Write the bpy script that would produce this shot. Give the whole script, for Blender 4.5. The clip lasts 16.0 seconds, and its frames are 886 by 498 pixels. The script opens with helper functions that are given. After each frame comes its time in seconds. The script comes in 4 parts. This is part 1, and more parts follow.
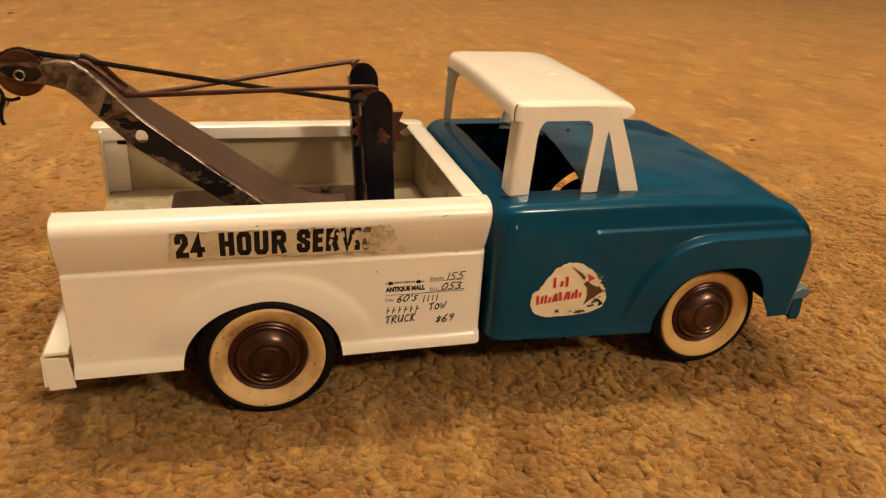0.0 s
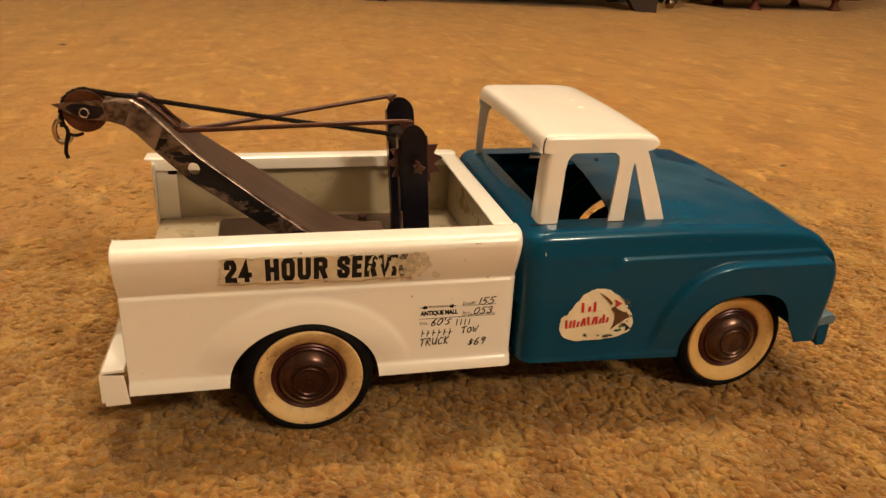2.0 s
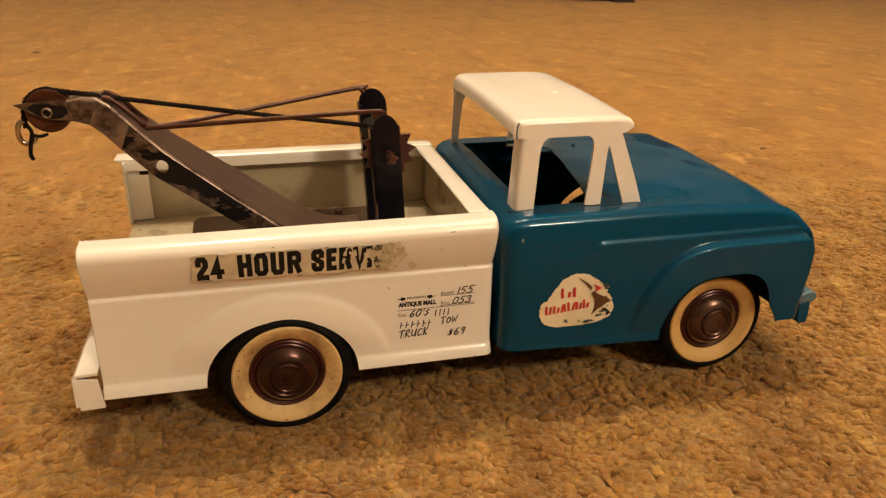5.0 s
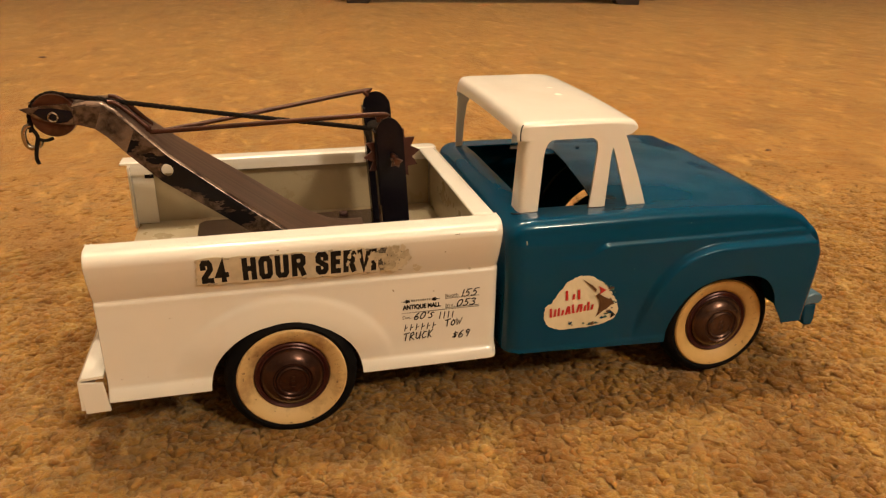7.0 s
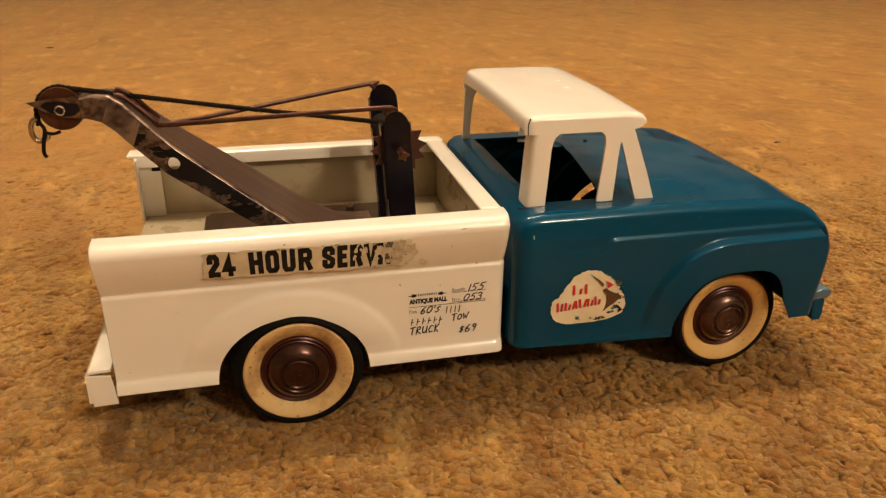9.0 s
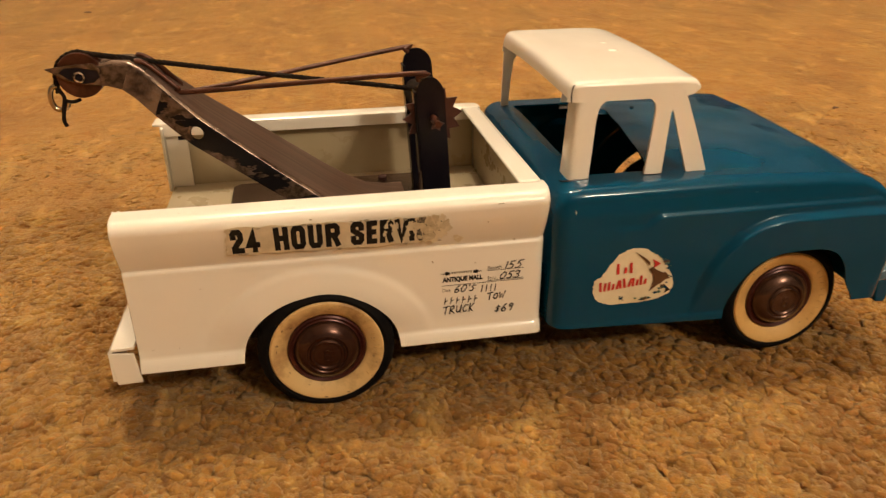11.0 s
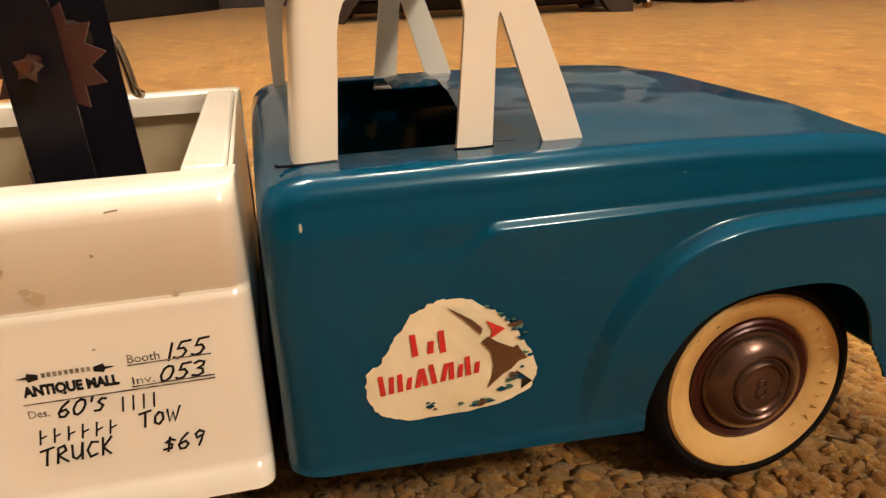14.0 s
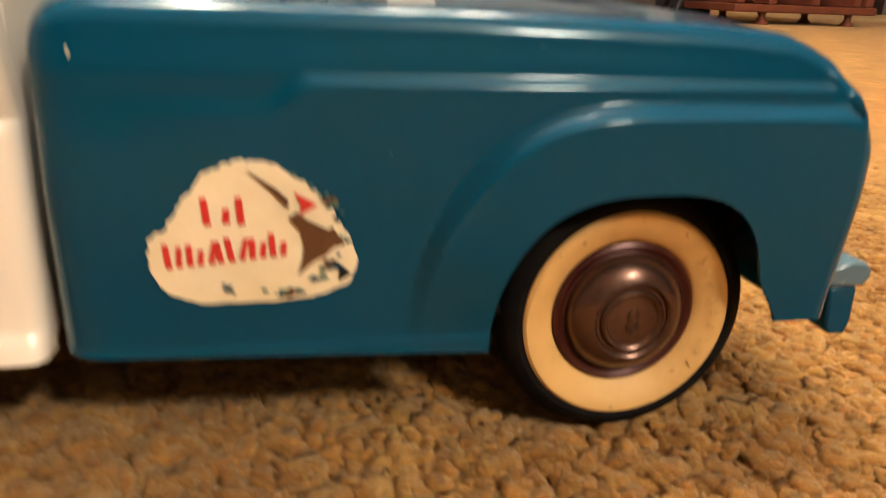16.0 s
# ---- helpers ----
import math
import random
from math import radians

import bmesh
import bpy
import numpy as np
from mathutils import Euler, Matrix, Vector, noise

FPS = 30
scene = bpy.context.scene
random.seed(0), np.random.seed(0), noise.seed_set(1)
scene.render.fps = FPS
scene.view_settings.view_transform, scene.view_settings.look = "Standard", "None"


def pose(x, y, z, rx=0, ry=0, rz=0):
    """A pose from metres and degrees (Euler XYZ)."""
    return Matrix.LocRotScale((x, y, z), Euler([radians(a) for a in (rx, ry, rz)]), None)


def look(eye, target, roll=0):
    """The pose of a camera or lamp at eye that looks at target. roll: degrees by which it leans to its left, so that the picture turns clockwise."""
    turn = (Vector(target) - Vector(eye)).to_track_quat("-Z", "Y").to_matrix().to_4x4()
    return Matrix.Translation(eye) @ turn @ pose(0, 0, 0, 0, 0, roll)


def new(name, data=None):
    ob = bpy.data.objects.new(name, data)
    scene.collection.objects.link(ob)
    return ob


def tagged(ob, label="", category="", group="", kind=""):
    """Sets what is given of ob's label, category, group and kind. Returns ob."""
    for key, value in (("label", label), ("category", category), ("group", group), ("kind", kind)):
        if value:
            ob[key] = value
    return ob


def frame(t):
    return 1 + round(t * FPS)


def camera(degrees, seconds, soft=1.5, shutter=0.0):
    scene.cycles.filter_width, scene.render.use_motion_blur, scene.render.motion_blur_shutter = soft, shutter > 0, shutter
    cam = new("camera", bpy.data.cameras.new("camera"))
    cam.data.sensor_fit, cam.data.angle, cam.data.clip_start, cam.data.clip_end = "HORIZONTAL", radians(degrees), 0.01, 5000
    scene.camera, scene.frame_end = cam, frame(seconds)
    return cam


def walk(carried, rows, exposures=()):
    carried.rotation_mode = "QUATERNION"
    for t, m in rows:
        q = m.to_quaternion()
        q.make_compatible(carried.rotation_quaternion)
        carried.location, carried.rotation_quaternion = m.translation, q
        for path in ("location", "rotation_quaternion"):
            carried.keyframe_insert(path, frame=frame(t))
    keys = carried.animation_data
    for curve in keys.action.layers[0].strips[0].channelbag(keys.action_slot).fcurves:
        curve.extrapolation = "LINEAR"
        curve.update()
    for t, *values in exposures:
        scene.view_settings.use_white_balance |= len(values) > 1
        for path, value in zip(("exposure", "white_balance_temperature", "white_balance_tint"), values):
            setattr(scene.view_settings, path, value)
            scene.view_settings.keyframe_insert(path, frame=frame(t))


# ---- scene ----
cam = camera(61.0, 16.0, soft=1.25, shutter=0.7)
PATH = [
    (0, (-0.0075, -0.2704, 0.1977), (0.0694, -0.0079, 0.0746), 3.52),
    (0.5, (-0.0076, -0.2699, 0.1979), (0.0683, -0.0071, 0.0749), 3.21),
    (1, (-0.0106, -0.2694, 0.2013), (0.0675, -0.0032, 0.0872), 3.03),
    (1.2, (-0.0168, -0.2717, 0.2047), (0.0553, -0.0028, 0.0929), 2.57),
    (1.5, (-0.0137, -0.2795, 0.2057), (0.0495, -0.0085, 0.0935), 2.06),
    (2, (-0.0116, -0.2832, 0.2055), (0.0535, -0.0142, 0.0899), 2.64),
    (2.5, (-0.0085, -0.2828, 0.2030), (0.0595, -0.0159, 0.0841), 2.79),
    (3, (-0.0080, -0.2817, 0.2029), (0.0603, -0.0140, 0.0858), 2.32),
    (3.5, (-0.0076, -0.2815, 0.2033), (0.0590, -0.0124, 0.0884), 1.79),
    (4, (-0.0067, -0.2825, 0.2018), (0.0614, -0.0144, 0.0857), 1.40),
    (6.5, (-0.0054, -0.2824, 0.2006), (0.0633, -0.0142, 0.0849), 0.56),
    (7, (-0.0053, -0.2828, 0.2008), (0.0622, -0.0141, 0.0856), 0.62),
    (7.5, (-0.0051, -0.2829, 0.2013), (0.0625, -0.0142, 0.0864), 0.45),
    (8, (-0.0058, -0.2830, 0.2017), (0.0615, -0.0140, 0.0872), 0.45),
    (8.5, (-0.0060, -0.2830, 0.2013), (0.0608, -0.0141, 0.0861), 0.55),
    (10.8, (0.0019, -0.2656, 0.2077), (0.0512, -0.0022, 0.0728), -0.32),
    (11, (0.0003, -0.2639, 0.1986), (0.0488, 0.0014, 0.0672), -0.35),
    (11.3, (-0.0012, -0.2574, 0.2036), (0.0441, 0.0087, 0.0726), 0.32),
    (11.5, (0.0042, -0.2543, 0.1969), (0.0463, 0.0164, 0.0746), 0.82),
    (11.8, (0.0208, -0.2381, 0.1931), (0.0694, 0.0351, 0.0791), 1.83),
    (12, (0.0348, -0.2271, 0.1844), (0.0839, 0.0485, 0.0765), 0.58),
    (12.2, (0.0407, -0.2208, 0.1763), (0.0942, 0.0542, 0.0689), 0.43),
    (12.5, (0.0569, -0.2004, 0.1673), (0.1183, 0.0744, 0.0636), -0.30),
    (12.7, (0.0633, -0.1871, 0.1617), (0.1317, 0.0853, 0.0564), 0.48),
    (13, (0.0732, -0.1697, 0.1464), (0.1456, 0.1032, 0.0450), 0.36),
    (13.2, (0.0797, -0.1617, 0.1342), (0.1520, 0.1112, 0.0328), 1.15),
    (13.5, (0.0880, -0.1468, 0.1292), (0.1554, 0.1255, 0.0228), -0.79),
    (13.7, (0.0929, -0.1448, 0.1225), (0.1578, 0.1314, 0.0250), -1.89),
    (14, (0.0975, -0.1366, 0.1225), (0.1612, 0.1382, 0.0205), -2.46),
    (14.5, (0.1007, -0.1365, 0.1196), (0.1543, 0.1417, 0.0210), -2.76),
    (15, (0.0969, -0.1398, 0.1180), (0.1444, 0.1401, 0.0209), -1.73),
    (15.3, (0.0992, -0.1404, 0.1152), (0.1510, 0.1395, 0.0204), -1.41),
    (15.5, (0.1042, -0.1372, 0.1152), (0.1613, 0.1410, 0.0187), -0.47),
    (15.7, (0.1220, -0.1374, 0.1098), (0.1821, 0.1396, 0.0116), 0.34),
    (16, (0.1349, -0.1338, 0.0928), (0.1951, 0.1426, -0.0073), 2.35),
]
walk(cam, [(t, look(eye, target, roll)) for t, eye, target, roll in PATH], exposures=[(0.0, -0.13, 6500, 10), (11.5, -0.14, 6450, 10), (12.5, -0.04, 6290, 10), (14.0, 0.33, 5830, 10), (15.2, 0.40, 5790, 10), (16.0, 0.67, 5820, 10)])

# ---- light: a warm-lit room in the evening ----
world = bpy.data.worlds.new("room_world")
scene.world = world
world.use_nodes = True
world.node_tree.nodes["Background"].inputs[0].default_value = (1.0, 0.75, 0.5, 1)
world.node_tree.nodes["Background"].inputs[1].default_value = 0.005
WARM = (1.0, 0.80, 0.58)


def bulb(x, y, z, watts, radius):
    data = bpy.data.lights.new("bulb", "POINT")
    data.energy, data.color, data.shadow_soft_size = watts, WARM, radius
    ob = new("bulb", data)
    ob.location = (x, y, z)
    return ob


bulb(-0.12, 0.55, 2.3, 95, 0.06)
bulb(0.80, 0.75, 2.3, 33, 0.07)
bulb(0.50, 0.42, 2.3, 33, 0.07)
bulb(1.15, -2.10, 1.85, 140, 0.16)

# ---- materials ----


def shader(name):
    m = bpy.data.materials.new(name)
    m.use_nodes = True
    nt = m.node_tree
    return m, nt, nt.nodes["Principled BSDF"]


def node(nt, kind, **inputs):
    n = nt.nodes.new(kind)
    for key, value in inputs.items():
        n.inputs[key.replace("_", " ")].default_value = value
    return n


def spots(nt, scale, low, high, detail=6.0, rough=0.6, lay=1.0):
    """A mask from noise in metres, 0 below low and 1 above high; lay draws it out along y."""
    co = nt.nodes.new("ShaderNodeTexCoord")
    n = node(nt, "ShaderNodeTexNoise", Scale=scale, Detail=detail, Roughness=rough)
    m = nt.nodes.new("ShaderNodeMapping")
    m.inputs["Scale"].default_value = (1.0, 1.0 / lay, 1.0)
    nt.links.new(co.outputs["Object"], m.inputs["Vector"])
    nt.links.new(m.outputs["Vector"], n.inputs["Vector"])
    r = nt.nodes.new("ShaderNodeMapRange")
    r.inputs["From Min"].default_value, r.inputs["From Max"].default_value = low, high
    nt.links.new(n.outputs["Fac"], r.inputs["Value"])
    return r.outputs["Result"]


def blend(nt, fac, a, b):
    m = nt.nodes.new("ShaderNodeMix")
    m.data_type = "RGBA"
    nt.links.new(fac, m.inputs["Factor"])
    for slot, value in (("A", a), ("B", b)):
        sock = [s for s in m.inputs if s.name == slot and s.type == "RGBA"][0]
        if isinstance(value, tuple):
            sock.default_value = (*value, 1)
        else:
            nt.links.new(value, sock)
    return [s for s in m.outputs if s.type == "RGBA"][0]


def relief(nt, bsdf, scale, strength, distance, detail=4.0):
    co = nt.nodes.new("ShaderNodeTexCoord")
    n = node(nt, "ShaderNodeTexNoise", Scale=scale, Detail=detail)
    b = node(nt, "ShaderNodeBump", Strength=strength, Distance=distance)
    nt.links.new(co.outputs["Object"], n.inputs["Vector"])
    nt.links.new(n.outputs["Fac"], b.inputs["Height"])
    nt.links.new(b.outputs["Normal"], bsdf.inputs["Normal"])


def enamel(name, colour, dirt, worn, rough=0.22, coat=0.4, gloss=0.5, wavy=(45, 0.12, 0.0006), spread=0.16):
    """Glossy baked paint on sheet steel with faint dirt and small chips."""
    m, nt, b = shader(name)
    c = blend(nt, spots(nt, 28, 0.52, 0.78), colour, dirt)
    c = blend(nt, spots(nt, 260, 0.74, 0.78, 3.0), c, worn)
    nt.links.new(c, b.inputs["Base Color"])
    r = nt.nodes.new("ShaderNodeMapRange")
    r.inputs["To Min"].default_value, r.inputs["To Max"].default_value = rough, rough + spread
    nt.links.new(spots(nt, 60, 0.35, 0.7), r.inputs["Value"])
    nt.links.new(r.outputs["Result"], b.inputs["Roughness"])
    b.inputs["Specular IOR Level"].default_value = gloss
    b.inputs["Coat Weight"].default_value, b.inputs["Coat Roughness"].default_value = coat, 0.08
    relief(nt, b, *wavy)
    return m


def plain(name, a, b_, scale, rough, metal=0.0, bump=0.3, low=0.35, high=0.7, gloss=0.5):
    m, nt, b = shader(name)
    nt.links.new(blend(nt, spots(nt, scale, low, high), a, b_), b.inputs["Base Color"])
    b.inputs["Roughness"].default_value, b.inputs["Metallic"].default_value = rough, metal
    b.inputs["Specular IOR Level"].default_value = gloss
    relief(nt, b, scale * 4, bump, 0.0004)
    return m


WHITE = enamel("white_enamel", (0.83, 0.79, 0.69), (0.80, 0.75, 0.64), (0.42, 0.34, 0.24), spread=0.05)
TEAL = enamel("teal_enamel", (0.0004, 0.0495, 0.106), (0.003, 0.049, 0.087), (0.05, 0.13, 0.17), rough=0.09, coat=0.18, gloss=0.2, wavy=(17, 0.3, 0.0014), spread=0.10)
TEAL.node_tree.nodes["Principled BSDF"].inputs["Specular Tint"].default_value = (0.62, 0.91, 1.0, 1)
# the bed's white enamel, with the dimness inside put into a tan base colour
INNER = enamel("shaded_bed_enamel", (0.43, 0.36, 0.23), (0.29, 0.23, 0.135), (0.16, 0.10, 0.05), rough=0.26, coat=0.3)


def chipped_black():
    """Black paint, worn to grey-brown steel, most of all towards the boom's tip."""
    m, nt, b = shader("chipped_black_paint")
    co = nt.nodes.new("ShaderNodeTexCoord")
    n = node(nt, "ShaderNodeTexNoise", Scale=1.0, Detail=5.0, Roughness=0.58)
    mp = nt.nodes.new("ShaderNodeMapping")
    mp.inputs["Rotation"].default_value = (0, radians(-37), 0)
    mp.inputs["Scale"].default_value = (36, 62, 80)
    nt.links.new(co.outputs["Object"], mp.inputs["Vector"])
    nt.links.new(mp.outputs["Vector"], n.inputs["Vector"])
    sep = nt.nodes.new("ShaderNodeSeparateXYZ")
    nt.links.new(co.outputs["Object"], sep.inputs["Vector"])
    tip = nt.nodes.new("ShaderNodeMapRange")
    tip.inputs["From Min"].default_value, tip.inputs["From Max"].default_value = -0.036, -0.078
    tip.inputs["To Min"].default_value, tip.inputs["To Max"].default_value = -0.07, 0.19
    nt.links.new(sep.outputs["X"], tip.inputs["Value"])
    add = nt.nodes.new("ShaderNodeMath")
    nt.links.new(n.outputs["Fac"], add.inputs[0])
    nt.links.new(tip.outputs["Result"], add.inputs[1])
    r = nt.nodes.new("ShaderNodeMapRange")
    r.inputs["From Min"].default_value, r.inputs["From Max"].default_value = 0.47, 0.495
    nt.links.new(add.outputs[0], r.inputs["Value"])
    mask = r.outputs["Result"]
    steel = blend(nt, spots(nt, 300, 0.4, 0.6), (0.075, 0.050, 0.036), (0.22, 0.155, 0.115))
    nt.links.new(blend(nt, mask, (0.007, 0.006, 0.007), steel), b.inputs["Base Color"])
    half = nt.nodes.new("ShaderNodeMath")
    half.operation = "MULTIPLY"
    half.inputs[1].default_value = 0.65
    nt.links.new(mask, half.inputs[0])
    nt.links.new(half.outputs[0], b.inputs["Metallic"])
    b.inputs["Roughness"].default_value = 0.27
    b.inputs["Specular IOR Level"].default_value = 0.2
    relief(nt, b, 90, 0.4, 0.0004)
    return m


def brushed():
    m, nt, b = shader("worn_brushed_steel")
    co = nt.nodes.new("ShaderNodeTexCoord")
    mp = nt.nodes.new("ShaderNodeMapping")
    mp.inputs["Rotation"].default_value = (0, radians(-37), 0)
    mp.inputs["Scale"].default_value = (12, 420, 12)
    n = node(nt, "ShaderNodeTexNoise", Scale=1.0, Detail=4.0)
    nt.links.new(co.outputs["Object"], mp.inputs["Vector"])
    nt.links.new(mp.outputs["Vector"], n.inputs["Vector"])
    nt.links.new(blend(nt, n.outputs["Fac"], (0.055, 0.030, 0.021), (0.26, 0.165, 0.118)), b.inputs["Base Color"])
    b.inputs["Metallic"].default_value, b.inputs["Roughness"].default_value = 0.75, 0.42
    bp = node(nt, "ShaderNodeBump", Strength=0.3, Distance=0.0003)
    nt.links.new(n.outputs["Fac"], bp.inputs["Height"])
    nt.links.new(bp.outputs["Normal"], b.inputs["Normal"])
    return m


CHIPPED, BRUSHED = chipped_black(), brushed()
SEAT = enamel("dark_green_enamel", (0.012, 0.085, 0.055), (0.016, 0.060, 0.042), (0.05, 0.06, 0.05), rough=0.3)
# worn bumper enamel; the blue-grey sheen of reflected light is in the base colour
WORNBLUE = enamel("worn_enamel_blue_sheen", (0.075, 0.15, 0.205), (0.13, 0.20, 0.25), (0.35, 0.34, 0.32), rough=0.22)
BARE = plain("bare_worn_steel_edge", (0.36, 0.27, 0.21), (0.06, 0.036, 0.028), 90, 0.25, 0.75, 0.3, 0.46, 0.66)
BLACK = plain("black_paint", (0.004, 0.004, 0.008), (0.010, 0.008, 0.011), 60, 0.24, gloss=0.18)
RUST = plain("rusty_steel", (0.036, 0.011, 0.008), (0.075, 0.027, 0.018), 120, 0.5, 0.15)
GEARRED = plain("red_brown_gear_paint", (0.050, 0.014, 0.010), (0.095, 0.034, 0.024), 90, 0.4, 0.3)
WORNSTEEL = plain("dull_worn_steel", (0.13, 0.085, 0.072), (0.05, 0.026, 0.021), 220, 0.35, 0.6)
ROD = plain("brown_steel_rod", (0.042, 0.013, 0.006), (0.095, 0.034, 0.017), 150, 0.32, 0.3, gloss=0.3)
DARKBASE = plain("dark_brown_steel", (0.028, 0.014, 0.009), (0.085, 0.050, 0.034), 40, 0.26, 0.45)
CHROME = plain("worn_chrome", (0.55, 0.48, 0.40), (0.34, 0.26, 0.20), 160, 0.18, 1.0)
HUBCAP = plain("tarnished_hubcap", (0.072, 0.037, 0.026), (0.140, 0.084, 0.063), 55, 0.25, 0.75, 0.3)
HUBDARK = plain("dark_tarnished_hubcap", (0.045, 0.019, 0.013), (0.085, 0.044, 0.032), 55, 0.25, 0.75, 0.3)
HUBRIM = plain("maroon_hubcap_rim", (0.045, 0.009, 0.007), (0.075, 0.020, 0.015), 60, 0.3, 0.4, 0.25)
RUBBER = plain("black_rubber", (0.004, 0.004, 0.005), (0.009, 0.008, 0.007), 120, 0.6, gloss=0.07)
WALL = plain("aged_whitewall_rubber", (0.66, 0.42, 0.145), (0.50, 0.30, 0.095), 75, 0.55, 0.0, 0.3, 0.46, 0.80)
STAINED = plain("stained_whitewall_rubber", (0.66, 0.46, 0.20), (0.22, 0.10, 0.030), 52, 0.55, 0.0, 0.3, 0.50, 0.70)
MARK = plain("brown_wear_mark", (0.42, 0.28, 0.12), (0.15, 0.085, 0.035), 420, 0.6)
EMBOSSED = plain("raised_whitewall_rubber", (0.60, 0.38, 0.13), (0.44, 0.27, 0.09), 420, 0.6)
CORD = plain("black_cord", (0.007, 0.005, 0.004), (0.018, 0.012, 0.008), 400, 0.85, gloss=0.1)
INK = plain("black_ink", (0.007, 0.006, 0.006), (0.020, 0.017, 0.014), 300, 0.7, gloss=0.2)
FADED = plain("faded_ink", (0.05, 0.045, 0.035), (0.30, 0.26, 0.19), 420, 0.6, 0.0, 0.2, 0.45, 0.6)
STICKER = plain("aged_cream_sticker", (0.80, 0.73, 0.53), (0.70, 0.62, 0.41), 90, 0.45)
GUM = plain("yellowed_glue", (0.72, 0.65, 0.48), (0.56, 0.49, 0.34), 160, 0.5)
GRIME = plain("torn_grey_paper", (0.30, 0.27, 0.20), (0.55, 0.48, 0.35), 380, 0.7)
RESIDUE = plain("yellow_brown_residue", (0.62, 0.55, 0.38), (0.40, 0.34, 0.22), 300, 0.65)
SCUFF = plain("green_scuffed_paint", (0.030, 0.115, 0.085), (0.13, 0.22, 0.15), 500, 0.5)
RED = plain("red_ink", (0.60, 0.025, 0.02), (0.50, 0.03, 0.025), 200, 0.45)
BROWN = plain("brown_ink", (0.085, 0.035, 0.012), (0.12, 0.055, 0.02), 200, 0.5)
DARKWOOD = plain("dark_stand_wood", (0.020, 0.011, 0.008), (0.036, 0.021, 0.015), 14, 0.4)
REDWOOD = plain("red_brown_wood", (0.16, 0.045, 0.022), (0.10, 0.028, 0.015), 12, 0.35)
OAK = plain("orange_oak", (0.42, 0.20, 0.075), (0.33, 0.15, 0.05), 12, 0.4)
NAVY = plain("dark_navy_vinyl", (0.006, 0.005, 0.006), (0.011, 0.009, 0.010), 20, 0.5)
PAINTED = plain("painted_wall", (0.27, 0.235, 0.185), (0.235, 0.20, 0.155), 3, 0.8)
PALE = plain("pale_reflecting_wall", (0.60, 0.56, 0.48), (0.55, 0.50, 0.42), 3, 0.8)
CEIL = plain("ceiling_paint", (0.83, 0.80, 0.74), (0.79, 0.76, 0.69), 3, 0.9)


def carpet_material():
    """Each tuft has a shade of its own; the pile lies lighter and darker in trodden patches, with the shade of small
    crevices painted on as dark spots.
    """
    m, nt, b = shader("tan_plush_carpet")
    co = nt.nodes.new("ShaderNodeTexCoord")
    geo = nt.nodes.new("ShaderNodeNewGeometry")
    v = node(nt, "ShaderNodeTexVoronoi", Scale=210.0)
    nt.links.new(co.outputs["Object"], v.inputs["Vector"])
    sep = nt.nodes.new("ShaderNodeSeparateColor")
    nt.links.new(v.outputs["Color"], sep.inputs["Color"])
    mean = nt.nodes.new("ShaderNodeMath")
    mean.operation = "MULTIPLY_ADD"
    mean.inputs[1].default_value = 0.18
    nt.links.new(sep.outputs["Red"], mean.inputs[0])
    half = nt.nodes.new("ShaderNodeMath")
    half.operation = "MULTIPLY"
    half.inputs[1].default_value = 0.42
    nt.links.new(geo.outputs["Random Per Island"], half.inputs[0])
    nt.links.new(half.outputs[0], mean.inputs[2])
    fibre = nt.nodes.new("ShaderNodeMath")
    fibre.operation = "MULTIPLY_ADD"
    fibre.inputs[1].default_value = 0.40
    nt.links.new(spots(nt, 480, 0.30, 0.70, 5.0, 0.7), fibre.inputs[0])
    nt.links.new(mean.outputs[0], fibre.inputs[2])
    tuft = blend(nt, fibre.outputs[0], (0.115, 0.040, 0.006), (0.475, 0.242, 0.056))
    trodden = blend(nt, spots(nt, 15, 0.46, 0.68, 8.0, 0.7, 2.2), tuft, (0.195, 0.083, 0.017))
    raised = blend(nt, spots(nt, 36, 0.53, 0.70, 7.0, 0.72, 2.0), trodden, (0.52, 0.292, 0.083))
    # dark spots that put crevice shade into the colour
    c = blend(nt, spots(nt, 75, 0.57, 0.72, 6.0, 0.65, 1.8), raised, (0.165, 0.068, 0.0135))
    nt.links.new(c, b.inputs["Base Color"])
    b.inputs["Roughness"].default_value = 0.95
    b.inputs["Specular IOR Level"].default_value = 0.1
    b.inputs["Sheen Weight"].default_value, b.inputs["Sheen Roughness"].default_value = 0.38, 0.45
    b.inputs["Subsurface Weight"].default_value, b.inputs["Subsurface Scale"].default_value = 0.4, 0.003
    b.inputs["Subsurface Radius"].default_value = (1.0, 0.5, 0.2)
    b.inputs["Sheen Tint"].default_value = (1.0, 0.82, 0.54, 1)
    last = None
    for scale, detail, strength, distance in ((120.0, 5.0, 0.6, 0.003), (420.0, 5.0, 0.6, 0.0010), (1300.0, 4.0, 0.8, 0.0008)):
        n = node(nt, "ShaderNodeTexNoise", Scale=scale, Detail=detail, Roughness=0.65)
        nt.links.new(co.outputs["Object"], n.inputs["Vector"])
        bump = node(nt, "ShaderNodeBump", Strength=strength, Distance=distance)
        nt.links.new(n.outputs["Fac"], bump.inputs["Height"])
        if last:
            nt.links.new(last.outputs["Normal"], bump.inputs["Normal"])
        last = bump
    nt.links.new(last.outputs["Normal"], b.inputs["Normal"])
    return m


CARPET = carpet_material()

# ---- building helpers: toy parts are written in decimetres ----
DM = 0.1


def smooth(t):
    t = min(1.0, max(0.0, t))
    return t * t * (3 - 2 * t)


